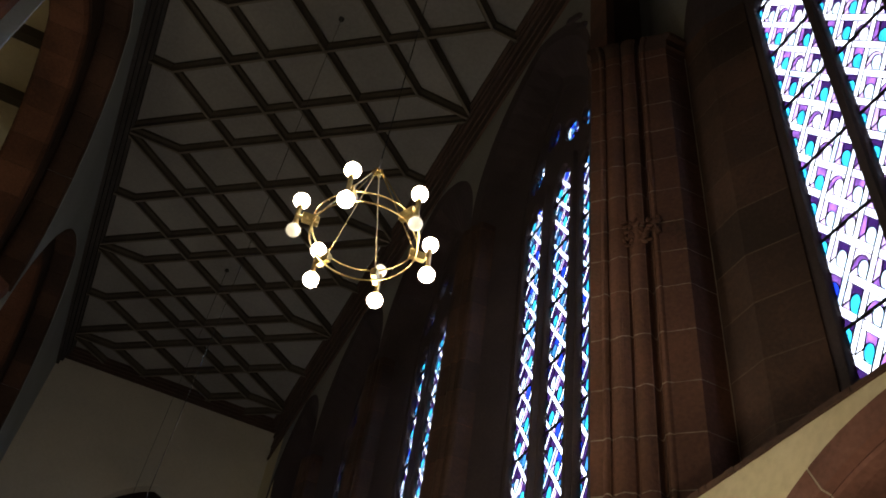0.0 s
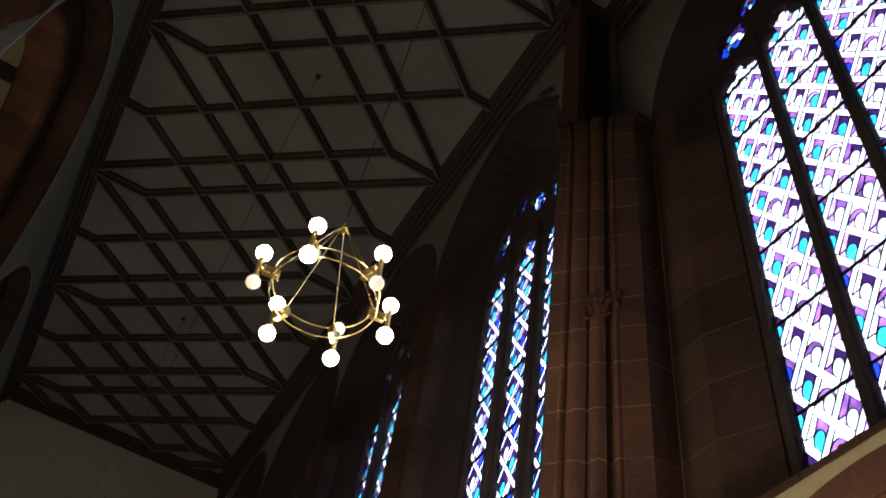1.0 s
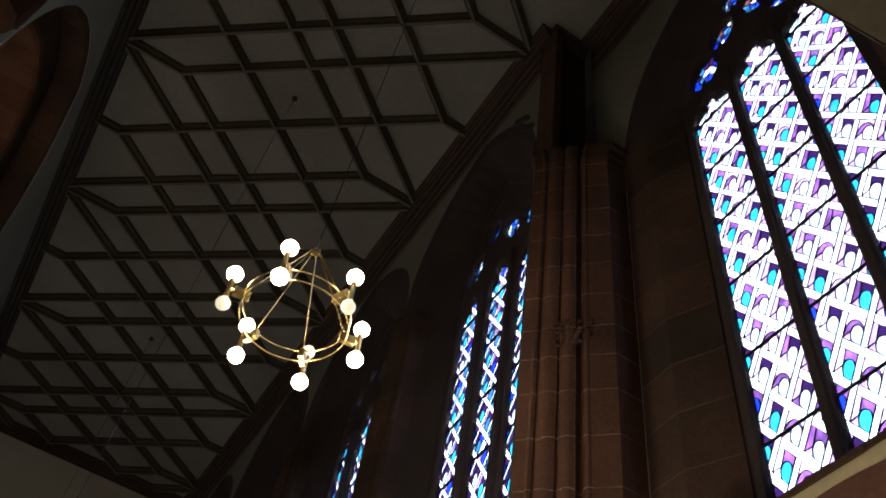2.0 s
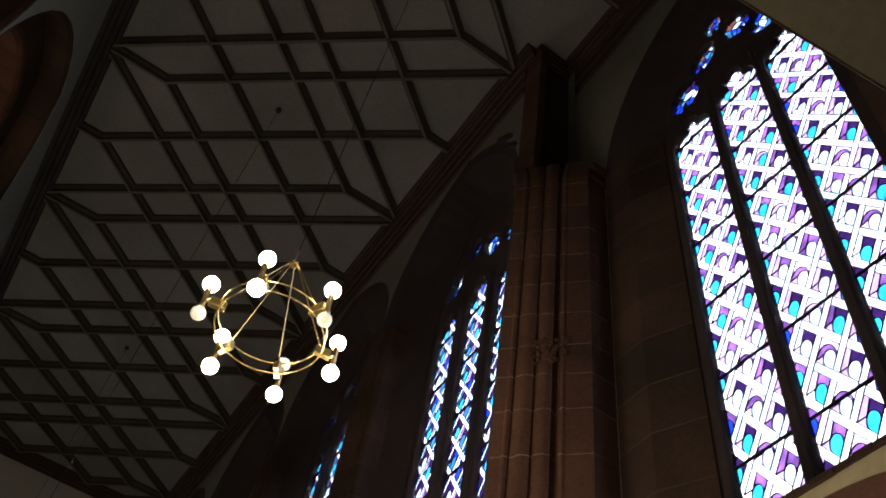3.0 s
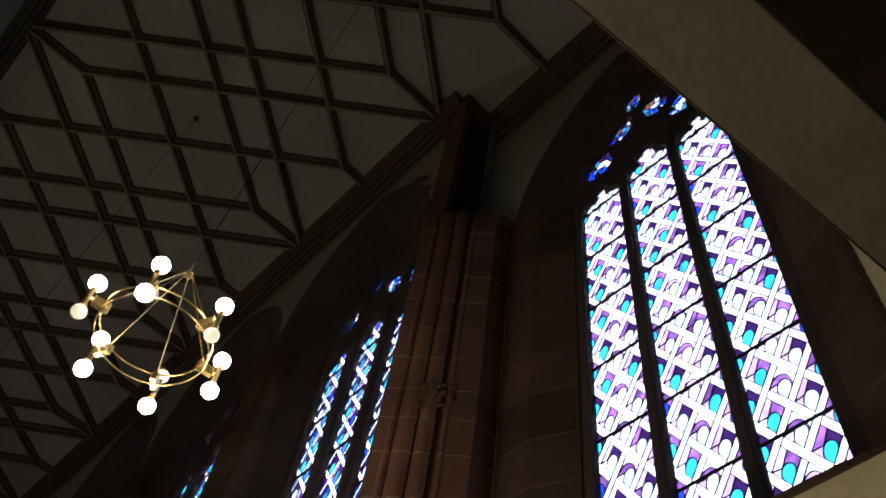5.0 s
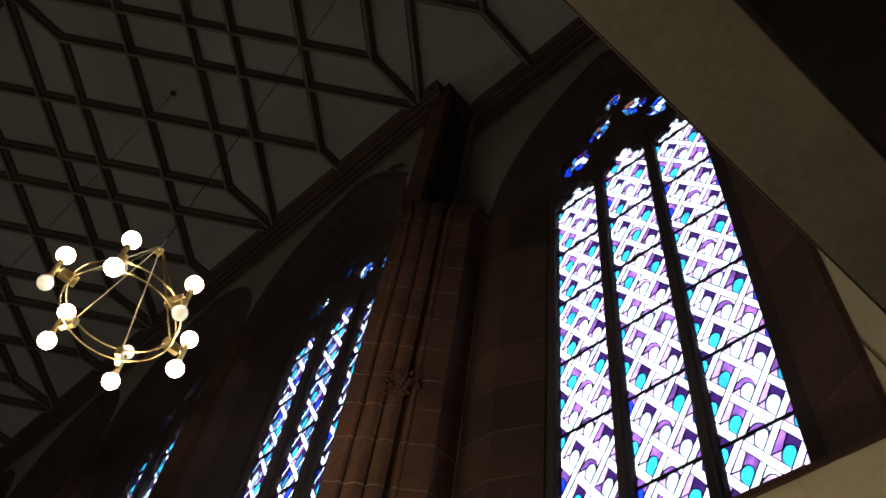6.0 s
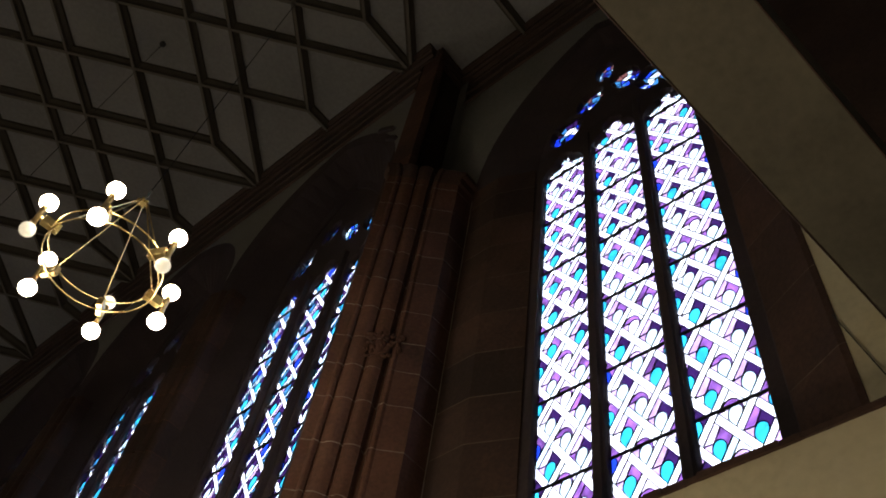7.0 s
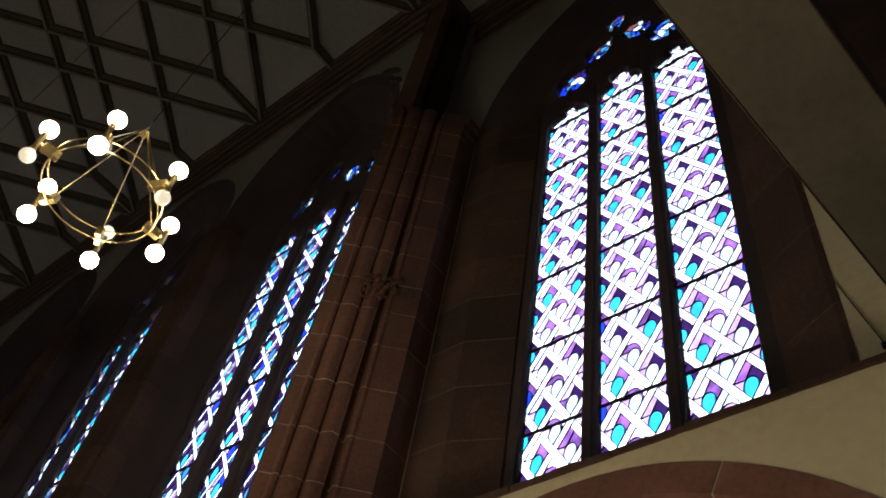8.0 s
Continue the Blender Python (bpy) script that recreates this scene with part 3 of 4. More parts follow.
def lattice(oc, base, top, rnd, cool):
    """Pieces of one light before cutting: (polygon, colour, lead direction). White bands woven round diamond cells;
    in each cell a rounded leaf in the lowest corner, a strip beside it and a dark ground behind."""
    hx, hz = LIGHT_HALF / 2, 0.2475
    bw = 0.03 if cool else 0.034    # half the breadth of a band
    el = math.hypot(hx, hz)
    ux, uz = hx / el, hz / el
    kx, kz = bw / uz, bw / ux       # how far a band eats into a cell
    half = bw / (2 * ux * uz)       # half the length of a crossing, along a band
    out = []
    x0, z0 = oc - LIGHT_HALF, base + 0.055
    n = int((top - base) / hz) + 4
    leaf_edge = [(1.0, 0.0), (0.6, 0.0), (0.49, 0.06), (0.42, 0.16), (0.38, 0.27), (0.37, 0.38), (0.39, 0.49), (0.46, 0.6), (0.58, 0.68), (0.72, 0.71), (0.85, 0.68), (0.95, 0.6), (1.0, 0.5)]
    halo_edge = [(0.03, 0.2), (0.07, 0.44), (0.16, 0.63), (0.3, 0.77), (0.47, 0.84), (0.65, 0.86), (0.84, 0.79), (1.0, 0.66)]

    def at(c, r):
        return x0 + c * hx, z0 + r * hz
    for r in range(-3, n):
        for c in range(-1, 6):
            cx, cz = at(c, r)
            if (r + c) % 2 == 0:
                ax, az = hx - kx, hz - kz
                j1, j2 = rnd.uniform(-0.04, 0.04), rnd.uniform(-0.05, 0.05)

                def cell(a, b):
                    """a runs down and b up along the two families of bands; the sides stay on the bands."""
                    if 0 < a < 1:
                        a += j1 * a * (1 - a) * 4
                    if 0 < b < 1:
                        b += j2 * b * (1 - b) * 4
                    return cx + ax * (1 - a - b), cz + az * (b - a)
                k, k2, k3 = rnd.random(), rnd.random(), rnd.random()
                odd = (r // 2) % 2
                if cool:
                    strip = (LILAC if k < 0.7 else PALE) if c == 2 else STEEL if k < 0.3 else VIOLET
                    ground = VIOLET if k2 < 0.93 else BLUE
                    low = LILAC if c == 2 and k3 < 0.5 else VIOLET if k3 < 0.6 else STEEL
                    leaf = (TURQUOISE if k2 < 0.55 else PALE if k2 < 0.8 else STEEL) if c % 2 else (BLUE if k2 < 0.35 else STEEL if k2 < 0.6 else TURQUOISE)
                elif c == 2:
                    strip, ground = (WHITE if k < 0.5 else BLUSH), (PURPLE if k2 < 0.8 else LILAC)
                    low = BLUSH if k3 < 0.5 else LILAC
                    leaf = WHITE if k2 < 0.45 else PALE if k2 < 0.92 else TURQUOISE
                elif c == 3:
                    strip = WHITE if k < 0.4 else BLUSH if k < 0.7 else LILAC
                    ground = VIOLET if k2 < 0.35 else PURPLE
                    low = WHITE if k3 < 0.55 else LILAC
                    leaf = (TURQUOISE if k2 < 0.85 else PALE) if odd else (PALE if k2 < 0.55 else TURQUOISE)
                elif c == 1:
                    strip = LILAC if k < 0.5 else PURPLE
                    ground = VIOLET if k2 < 0.85 else PURPLE
                    low = LILAC if k3 < 0.6 else PURPLE
                    leaf = (PALE if k < 0.5 else WHITE) if odd else (TURQUOISE if k2 < 0.75 else PALE)
                else:
                    strip = LILAC if k < 0.5 else PURPLE
                    ground = VIOLET if k2 < 0.5 else PURPLE
                    low = LILAC if k3 < 0.7 else BLUSH
                    leaf = TURQUOISE if k2 < 0.75 else BLUE
                edge = [cell(*p) for p in leaf_edge]
                q_ = cell(0.36, 0.38)
                out.append((edge, leaf, None))
                out.append(([cell(0, 0), *edge[:6], q_], low, None))
                if c == 2 and not cool:
                    halo = [cell(*p) for p in halo_edge]
                    out.append(([cell(0, 0), q_, *edge[5:], *halo[::-1]], ground, None))
                    out.append(([cell(0, 0), *halo, cell(1, 1), cell(0, 1)], strip, None))
                else:
                    out.append(([q_, *edge[5:], cell(1, 1), cell(0.3, 1)], ground, None))
                    out.append(([cell(0, 0), q_, cell(0.3, 1), cell(0, 1)], strip, None))
            else:
                for s in (-1, 1):
                    p, q = at(c, r), at(c + 1, r + s)
                    over_p, over_q = (c % 2 == 0) == (s > 0), ((c + 1) % 2 == 0) == (s > 0)
                    dx, dz = ux, s * uz
                    poly = []
                    # each long side runs to the middle of a crossing, or stops at the band that lies over it
                    for side, ends in ((-1, (0, 1)), (1, (1, 0))):
                        for e in ends:
                            node, over, sign = ((p, over_p, 1), (q, over_q, -1))[e]
                            t_ = 0.0 if over else sign * half - side * bw * s * (ux * ux - uz * uz) / (2 * ux * uz)
                            poly.append((node[0] + dx * t_ - dz * side * bw, node[1] + dz * t_ + dx * side * bw))
                    out.append((poly, WHITE if rnd.random() < (0.86 if cool else 0.97) else PALE, (dx, dz)))
    return out


def openings(near):
    """Tracery openings: centre, height, size, lean, breadth."""
    if near:
        return [(0.7, 12.22, 0.29, 0.25, 1.2), (-0.66, 12.22, 0.29, -0.25, 1.2), (0.31, 12.68, 0.25, 0.35, 1.15), (-0.25, 12.7, 0.29, -0.35, 0.95), (0.05, 13.28, 0.25, 0.0, 0.8)]
    return [(0.76, 12.4, 0.29, 0.3, 1.0), (-0.76, 12.4, 0.29, -0.3, 1.0), (0.3, 12.92, 0.24, 0.3, 1.0), (-0.22, 12.54, 0.3, -0.5, 0.8)]


def vesica(oc, zc, r, lean, broad, n=14):
    """A pointed tracery opening, leaning."""
    out = []
    for i in range(n):
        a = math.tau * i / n
        rad = r * (0.78 + 0.34 * abs(math.cos(a)) ** 3)
        x, z = rad * broad * math.sin(a), rad * 1.1 * math.cos(a)
        out.append((oc + x * math.cos(lean) - z * math.sin(lean), zc + z * math.cos(lean) + x * math.sin(lean)))
    return out[::-1] if area(out) < 0 else out


def tracery_mesh(outer, holes, depth):
    """A stone plate with holes through it, bevelled, from filled flat curves."""
    cu = bpy.data.curves.new("tracery", "CURVE")
    cu.dimensions, cu.fill_mode = "2D", "BOTH"
    cu.extrude, cu.bevel_depth, cu.bevel_resolution = depth, 0.01, 0
    for loop in (outer, *holes):
        sp = cu.splines.new("POLY")
        sp.points.add(len(loop) - 1)
        for p, (o, z) in zip(sp.points, loop):
            p.co = (o, z, 0, 1)
        sp.use_cyclic_u = True
    ob = bpy.data.objects.new("tracery", cu)
    scene.collection.objects.link(ob)
    dg = bpy.context.evaluated_depsgraph_get()
    me = bpy.data.meshes.new_from_object(ob.evaluated_get(dg))
    bpy.data.objects.remove(ob)
    bpy.data.curves.remove(cu)
    return me


Z_SPLIT = 11.88


def lights(near):
    """The three lights as (centre, springing, apex); those of the further windows stand wider apart and higher."""
    mid, pitch, up = (0.02, PITCH, 0.0) if near else (0.0, 0.775, 0.1)
    return [(mid - pitch, 11.27 + up, 11.61 + up), (mid, 11.36 + up, 11.77 + up), (mid + pitch, 11.27 + up, 11.61 + up)]


def stone_plates(near):
    """The tracery head and the comb of mullions of one window."""
    split = Z_SPLIT + (0.0 if near else 0.1)
    arch = pointed(1.15, 1.15, 11.4, 14.0, 16, SILL - 0.02)
    half_split = next(o + (q[0] - o) * (split - z) / (q[1] - z) for (o, z), q in zip(arch, arch[1:]) if z <= split < q[1])
    head = [(half_split, split)] + [p for p in arch if p[1] > split] + [(-half_split, split)]
    comb = [p for p in arch if p[1] <= split and p[0] > 0] + [(half_split, split), (-half_split, split)] + [p for p in arch if p[1] <= split and p[0] < 0]
    for oc, sp_, ap_ in lights(near):
        side = [(1.0, SILL - 0.02), (1.0, sp_), (0.93, sp_ + 0.07), (0.8, sp_ + 0.14), (0.63, sp_ + 0.19), (0.42, sp_ + 0.21), (0.5, ap_ - 0.13), (0.43, ap_ - 0.06), (0.24, ap_)]
        comb += [(oc - LIGHT_HALF * f, z) for f, z in side] + [(oc, ap_ + 0.06)] + [(oc + LIGHT_HALF * f, z) for f, z in side[::-1]]
    plates = [tracery_mesh(head, [vesica(*o) for o in openings(near)], 0.042), tracery_mesh(comb, [], 0.042)]
    for m in plates:
        m.materials.append(SHADED_STONE)
    return plates


PLATES = {near: stone_plates(near) for near in (True, False)}
# curve plane (offset, z) to the wall plane: offset runs along +y, thickness along +x
TO_WALL = Matrix(((0, 0, 1, 0), (1, 0, 0, 0), (0, 1, 0, 0), (0, 0, 0, 1)))


def pane_mesh(poly, x, thick=0.006):
    n = len(poly)
    v = [(x, o, z) for o, z in poly] + [(x + thick, o, z) for o, z in poly]
    f = [list(range(n))[::-1], list(range(n, 2 * n))] + [[i, (i + 1) % n, n + (i + 1) % n, n + i] for i in range(n)]
    return v, f


def strips(poly, x, half=0.0031, proud=0.01, only=None):
    """Lead round a pane: a thin bar along each edge, or only along those in one direction."""
    v, f = [], []
    for i in range(len(poly)):
        (ax, az), (bx, bz) = poly[i - 1], poly[i]
        l = math.hypot(bx - ax, bz - az)
        if l < 0.012 or (only and abs((bx - ax) * only[0] + (bz - az) * only[1]) < 0.7 * l):
            continue
        nx, nz = -(bz - az) / l * half, (bx - ax) / l * half
        k = len(v)
        v += [(x - proud, ax + nx, az + nz), (x - proud, bx + nx, bz + nz), (x - proud, bx - nx, bz - nz), (x - proud, ax - nx, az - nz),
              (x, ax + nx * 1.3, az + nz * 1.3), (x, bx + nx * 1.3, bz + nz * 1.3), (x, bx - nx * 1.3, bz - nz * 1.3), (x, ax - nx * 1.3, az - nz * 1.3)]
        f += [[k, k + 1, k + 2, k + 3], [k, k + 4, k + 5, k + 1], [k + 3, k + 2, k + 6, k + 7]]
    return v, f


def build_window(number, yc, xg, near):
    thing = new(f"window_{number}")
    thing.location = (xg, yc, 0)
    tagged(thing, "tall pointed church window of three lights, blue, purple and white glass", "window", group="windows along the nave", kind="structure")
    for part_name, m, text in (("tracery", PLATES[near][0], "stone tracery with small openings, backlit darkness in its colour"), ("mullions", PLATES[near][1], "stone mullions between three lights, backlit darkness in their colour")):
        plate = new(part_name, m)
        plate.parent = thing
        plate.matrix_basis = TO_WALL
        plate["label"] = text
    rnd = random.Random(40 + number)
    rest_v, rest_f, rest_m, lead_v, lead_f = [], [], [], [], []
    count = 0
    shapes = [(light_outline(oc, SILL, s + 0.1, a + 0.09), lattice(oc, SILL, a + 0.1, rnd, not near)) for oc, s, a in lights(near)]
    for o in openings(near):
        ring = vesica(*o)
        c = (o[0], o[1])
        wedges = []
        inner, tints = (WHITE, PALE, BLUE, STEEL, VIOLET), (BLUE, BLUE, STEEL, STEEL, RUST, VIOLET, VIOLET, PALE)
        for i in range(0, len(ring), 2):
            p, q, r_ = ring[i], ring[(i + 1) % len(ring)], ring[(i + 2) % len(ring)]
            f = rnd.uniform(0.42, 0.62)
            p2, r2 = [(c[0] + (e[0] - c[0]) * f, c[1] + (e[1] - c[1]) * f) for e in (p, r_)]
            q2 = (c[0] + (q[0] - c[0]) * f, c[1] + (q[1] - c[1]) * f)
            wedges += [([c, p2, r2], rnd.choice(inner), None), ([p2, p, q, q2], rnd.choice(tints), None), ([p2, q2, r2], rnd.choice(inner), None), ([q2, q, r_, r2], rnd.choice(tints), None)]
        shapes.append((ring, wedges))
    for outline, pieces in shapes:
        cut = []
        for poly, colour, only in pieces:
            if area(poly) < 0:
                poly = poly[::-1]
            p = clip_poly(poly, outline)
            if len(p) > 2 and abs(area(p)) > 0.0004:
                cut.append((p, colour, only))
        for p, colour, only in cut:
            x = 0.03
            v, f = pane_mesh(p, x, 0.004)
            if near and count < 300 and p[0][1] < 9.4:
                mesh_object("pane", v, f, GLASS[colour], thing)
                count += 1
            else:
                k = len(rest_v)
                rest_v += v
                rest_f += [[k + i for i in q] for q in f]
                rest_m += [colour] * len(f)
            v, f = strips(p, x - 0.001, only=only)
            k = len(lead_v)
            lead_v += v
            lead_f += [[k + i for i in q] for q in f]
    if rest_v:
        ob = mesh_object("glazing", rest_v, rest_f, GLASS, thing, "small leaded panes of coloured glass", index=rest_m)
        ob["kind"] = "stuff"
    ob = mesh_object("lead_cames", lead_v, lead_f, LEAD, thing, "dark lead between the panes")
    ob["kind"] = "stuff"
    for o in openings(near):
        # stone cusps that split each small opening
        bm = bmesh.new()
        for k in range(3):
            turn = o[3] + math.tau * (k + 0.5) / 3
            dx, dz = -math.sin(turn), math.cos(turn)
            tip = 0.17
            a_, b_ = (o[0] + dx * o[2] * 1.0, o[1] + dz * o[2] * 1.15), (o[0] + dx * tip, o[1] + dz * tip)
            w = 0.045
            p = [(a_[0] - dz * w, a_[1] + dx * w), (a_[0] + dz * w, a_[1] - dx * w), (b_[0] + dz * w * 0.2, b_[1] - dx * w * 0.2), (b_[0] - dz * w * 0.2, b_[1] + dx * w * 0.2)]
            fr = [bm.verts.new((-0.045, y, z)) for y, z in p]
            bk = [bm.verts.new((0.03, y, z)) for y, z in p]
            bm.faces.new(fr)
            bm.faces.new(bk[::-1])
            for m in range(4):
                bm.faces.new((fr[m], fr[(m + 1) % 4], bk[(m + 1) % 4], bk[m]))
        from_bm("cusp", bm, SHADED_STONE, thing)
    deep = 0.07 if near else 0.115
    first, middle, last = (oc for oc, s, a in lights(near))
    for oc in ((first + middle) / 2, (middle + last) / 2):
        bm = bmesh.new()
        ring = [bm.verts.new((x, oc + o, z)) for z in (SILL, 11.75) for x, o in ((-0.04, -0.058), (-deep, -0.034), (-deep, 0.034), (-0.04, 0.058))]
        for q in range(3):
            bm.faces.new((ring[q], ring[q + 1], ring[q + 5], ring[q + 4]))
        bm.faces.new(ring[4:])
        bm.faces.new(ring[:4][::-1])
        from_bm("mullion", bm, SHADED_STONE, thing, "chamfered stone mullion, backlit darkness in its colour")
    for oc, s, a in lights(near):
        for k in range(6):
            bm = bmesh.new()
            z = 6.31 + 0.99 * k
            box(bm, 0.0, 0.026, oc - LIGHT_HALF - 0.02, oc + LIGHT_HALF + 0.02, z - 0.0065, z + 0.0065)
            from_bm("saddle_bar", bm, IRON, thing, "thin iron bar across the light")


for i, (yc, xf, xg, first) in enumerate(BAYS):
    build_window(i + 1, yc, xg, i == 0)


# ---- the low white wall with an arch, in front of the windows ----
X_LOW, TOP_LOW = 3.15, 4.541


def low_wall():
    cy, cz, ro, ri = 2.15, 2.407, 2.048, 1.79
    verts, faces = [], []

    def quad(*p):
        k = len(verts)
        verts.extend(p)
        faces.append([k, k + 1, k + 2, k + 3])
    arc = [(cy + ro * math.cos(a), cz + ro * math.sin(a)) for a in (math.pi * i / 32 for i in range(33))]
    for x in (X_LOW, X_LOW + 0.45):
        quad((x, Y_BACK, 0), (x, cy - ro, 0), (x, cy - ro, TOP_LOW), (x, Y_BACK, TOP_LOW))
        quad((x, cy + ro, 0), (x, 5.0, 0), (x, 5.0, TOP_LOW), (x, cy + ro, TOP_LOW))
        for (y1, z1), (y2, z2) in zip(arc, arc[1:]):
            quad((x, y1, z1), (x, y2, z2), (x, y2, TOP_LOW), (x, y1, TOP_LOW))
    quad((X_LOW, Y_BACK, TOP_LOW), (X_LOW + 0.45, Y_BACK, TOP_LOW), (X_LOW + 0.45, 5.0, TOP_LOW), (X_LOW, 5.0, TOP_LOW))
    quad((X_LOW, 5.0, 0), (X_LOW + 0.45, 5.0, 0), (X_LOW + 0.45, 5.0, TOP_LOW), (X_LOW, 5.0, TOP_LOW))
    wall = tagged(mesh_object("wall_low", verts, faces, PLASTER), "cream plastered wall with a red stone arch", "wall", kind="structure")
    # archivolt of wedge stones with a stepped moulding
    joints = [0.0, 19.5, 66.4, 113.3, 160.5, 180.0]
    bed = []
    for a in (math.pi * i / 42 for i in range(43)):
        bed += [(X_LOW + dx, cy + r * math.cos(a), cz + r * math.sin(a)) for r, dx in ((ro, -0.004), (ro - 0.167, -0.004), (ro - 0.185, 0.048), (ro - 0.202, 0.039), (ro - 0.222, 0.053), (ri + 0.02, 0.115), (ri + 0.004, 0.42))]
    mesh_object("mortar_bed", bed, [[7 * i + k, 7 * i + k + 1, 7 * i + k + 8, 7 * i + k + 7] for i in range(42) for k in range(6)], SEAM_MORTAR, wall, "pale mortar between the arch stones")
    for lower, upper in zip(joints, joints[1:]):
        a0, a1 = radians(lower) + 0.003, radians(upper) - 0.003
        bm = bmesh.new()
        loops = []
        for s in range(13):
            a = a0 + (a1 - a0) * s / 12
            loops.append([bm.verts.new((X_LOW + dx, cy + r * math.cos(a), cz + r * math.sin(a))) for r, dx in ((ro + 0.003, -0.006), (ro - 0.168, -0.006), (ro - 0.186, 0.046), (ro - 0.203, 0.036), (ro - 0.223, 0.05), (ri + 0.018, 0.112), (ri, 0.44), (ro + 0.003, 0.44))])
        for p, q in zip(loops, loops[1:]):
            for k in range(8):
                bm.faces.new((p[k], p[(k + 1) % 8], q[(k + 1) % 8], q[k]))
        bm.faces.new(loops[0])
        bm.faces.new(loops[-1][::-1])
        from_bm("voussoir", bm, ARCH_STONE, wall)
    bm = bmesh.new()
    chip, y = random.Random(23), Y_BACK
    while y < 5.0:
        end = min(5.0, y + chip.uniform(0.05, 0.16))
        box(bm, X_LOW - 0.018 + chip.uniform(-0.004, 0.006), X_LOW + 0.47, y, end, TOP_LOW - chip.uniform(0.0, 0.004), TOP_LOW + 0.034 + chip.uniform(-0.004, 0.005))
        y = end
    tagged(from_bm("coping", bm, SANDSTONE_DARK), "dark red stone coping on the low wall", "coping", kind="structure")


low_wall()


# ---- flat plastered bridge overhead ----
bm = bmesh.new()
quad_lo = [(-3.2, 1.21), (4.17, 0.477), (4.17, -0.079), (-3.2, 0.656)]
v0 = [bm.verts.new((x, y, 5.8)) for x, y in quad_lo]
v1 = [bm.verts.new((x, y, 6.3)) for x, y in quad_lo]
bm.faces.new(v0)
bm.faces.new(v1[::-1])
for i in range(4):
    bm.faces.new((v0[i], v0[(i + 1) % 4], v1[(i + 1) % 4], v1[i]))
beam = tagged(from_bm("plastered_beam", bm, PLASTER_BEAM), "cream plastered flat beam spanning overhead, dim light put into its colour", "beam", kind="structure")
# a worn timber bead along both lower edges
for (ax, ay), (bx, by), inward in (((-3.2, 1.21), (4.17, 0.477), -1), ((-3.2, 0.656), (4.17, -0.079), 1)):
    bm = bmesh.new()
    tube(bm, (ax, ay + inward * 0.002, 5.799), (bx, by + inward * 0.002, 5.799), 0.006, 6)
    from_bm("edge_bead", bm, CORNICE_STONE, beam, "thin dark bead along the edge")


# ---- stone orders of the arcade ----
def arch_order(name, yc, half, zs, za, x0, x1, thick, n, mat, label):
    """One order of an arch: wedge blocks side by side with narrow open joints, on the soffit."""
    thing = new(name)
    thing.location = (x1, yc, zs)
    tagged(thing, label, "arch", group="arches of the arcade", kind="structure")
    p = pointed(half, half, zs, za, n)
    q = pointed(half - thick, half - thick, zs, za - thick, n)
    for i in range(len(p) - 1):
        a, b, c, d = p[i], p[i + 1], q[i + 1], q[i]
        g = 0.012
        a2 = (a[0] + (b[0] - a[0]) * g, a[1] + (b[1] - a[1]) * g)
        d2 = (d[0] + (c[0] - d[0]) * g, d[1] + (c[1] - d[1]) * g)
        # the inner edges are chamfered
        ch = min(0.06, thick * 0.5)
        m1 = (c[0] + (b[0] - c[0]) * ch / thick, c[1] + (b[1] - c[1]) * ch / thick)
        m2 = (d2[0] + (a2[0] - d2[0]) * ch / thick, d2[1] + (a2[1] - d2[1]) * ch / thick)
        rows = [(x0, a2, b), (x0, m2, m1), (x0 + ch, d2, c), (x1 - ch, d2, c), (x1, m2, m1), (x1, a2, b)]
        v = [(x - x1, o, z - zs) for x, l, r in rows for o, z in (l, r)]
        f = [[2 * k, 2 * k + 1, 2 * k + 3, 2 * k + 2] for k in range(5)] + [[0, 2, 4, 6, 8, 10], [11, 9, 7, 5, 3, 1]]
        mesh_object("stone_block", v, f, mat, thing)


for yc, h, zs, za in ARCADE:
    arch_order("outer_arch", yc, h - 0.002, zs, za - 0.002, X_LEFT - 0.497, X_LEFT - 0.012, 0.09, 9, SANDSTONE_DARK, "outer moulded order of a dark sandstone arch")
    arch_order("inner_arch", yc, 2.998, 10.8, 14.348, X_LEFT - 1.22, X_LEFT - 0.54, 0.12, 9, SANDSTONE, "inner order of a red sandstone arch")


def arcade_pier(y):
    bm = bmesh.new()
    loops = []
    for r, z in ((0.62, 0.0), (0.62, 0.35), (0.5, 0.5), (0.46, 0.6), (0.46, 10.4), (0.5, 10.45), (0.47, 10.55), (0.6, 10.85), (0.62, 11.0)):
        loops.append([bm.verts.new((X_LEFT - 0.62 + r * math.cos(a), y + r * math.sin(a), z)) for a in (math.tau * (k + 0.5) / 8 for k in range(8))])
    for a, b in zip(loops, loops[1:]):
        for k in range(8):
            bm.faces.new((a[k], a[(k + 1) % 8], b[(k + 1) % 8], b[k]))
    bm.faces.new(loops[0][::-1])
    bm.faces.new(loops[-1])
    tagged(from_bm("arcade_pier", bm, SANDSTONE), "octagonal red sandstone pier carrying the arcade", "pier", group="piers of the arcade", kind="structure")


for y in (0.4, 7.2, 14.0, 20.8):
    arcade_pier(y)


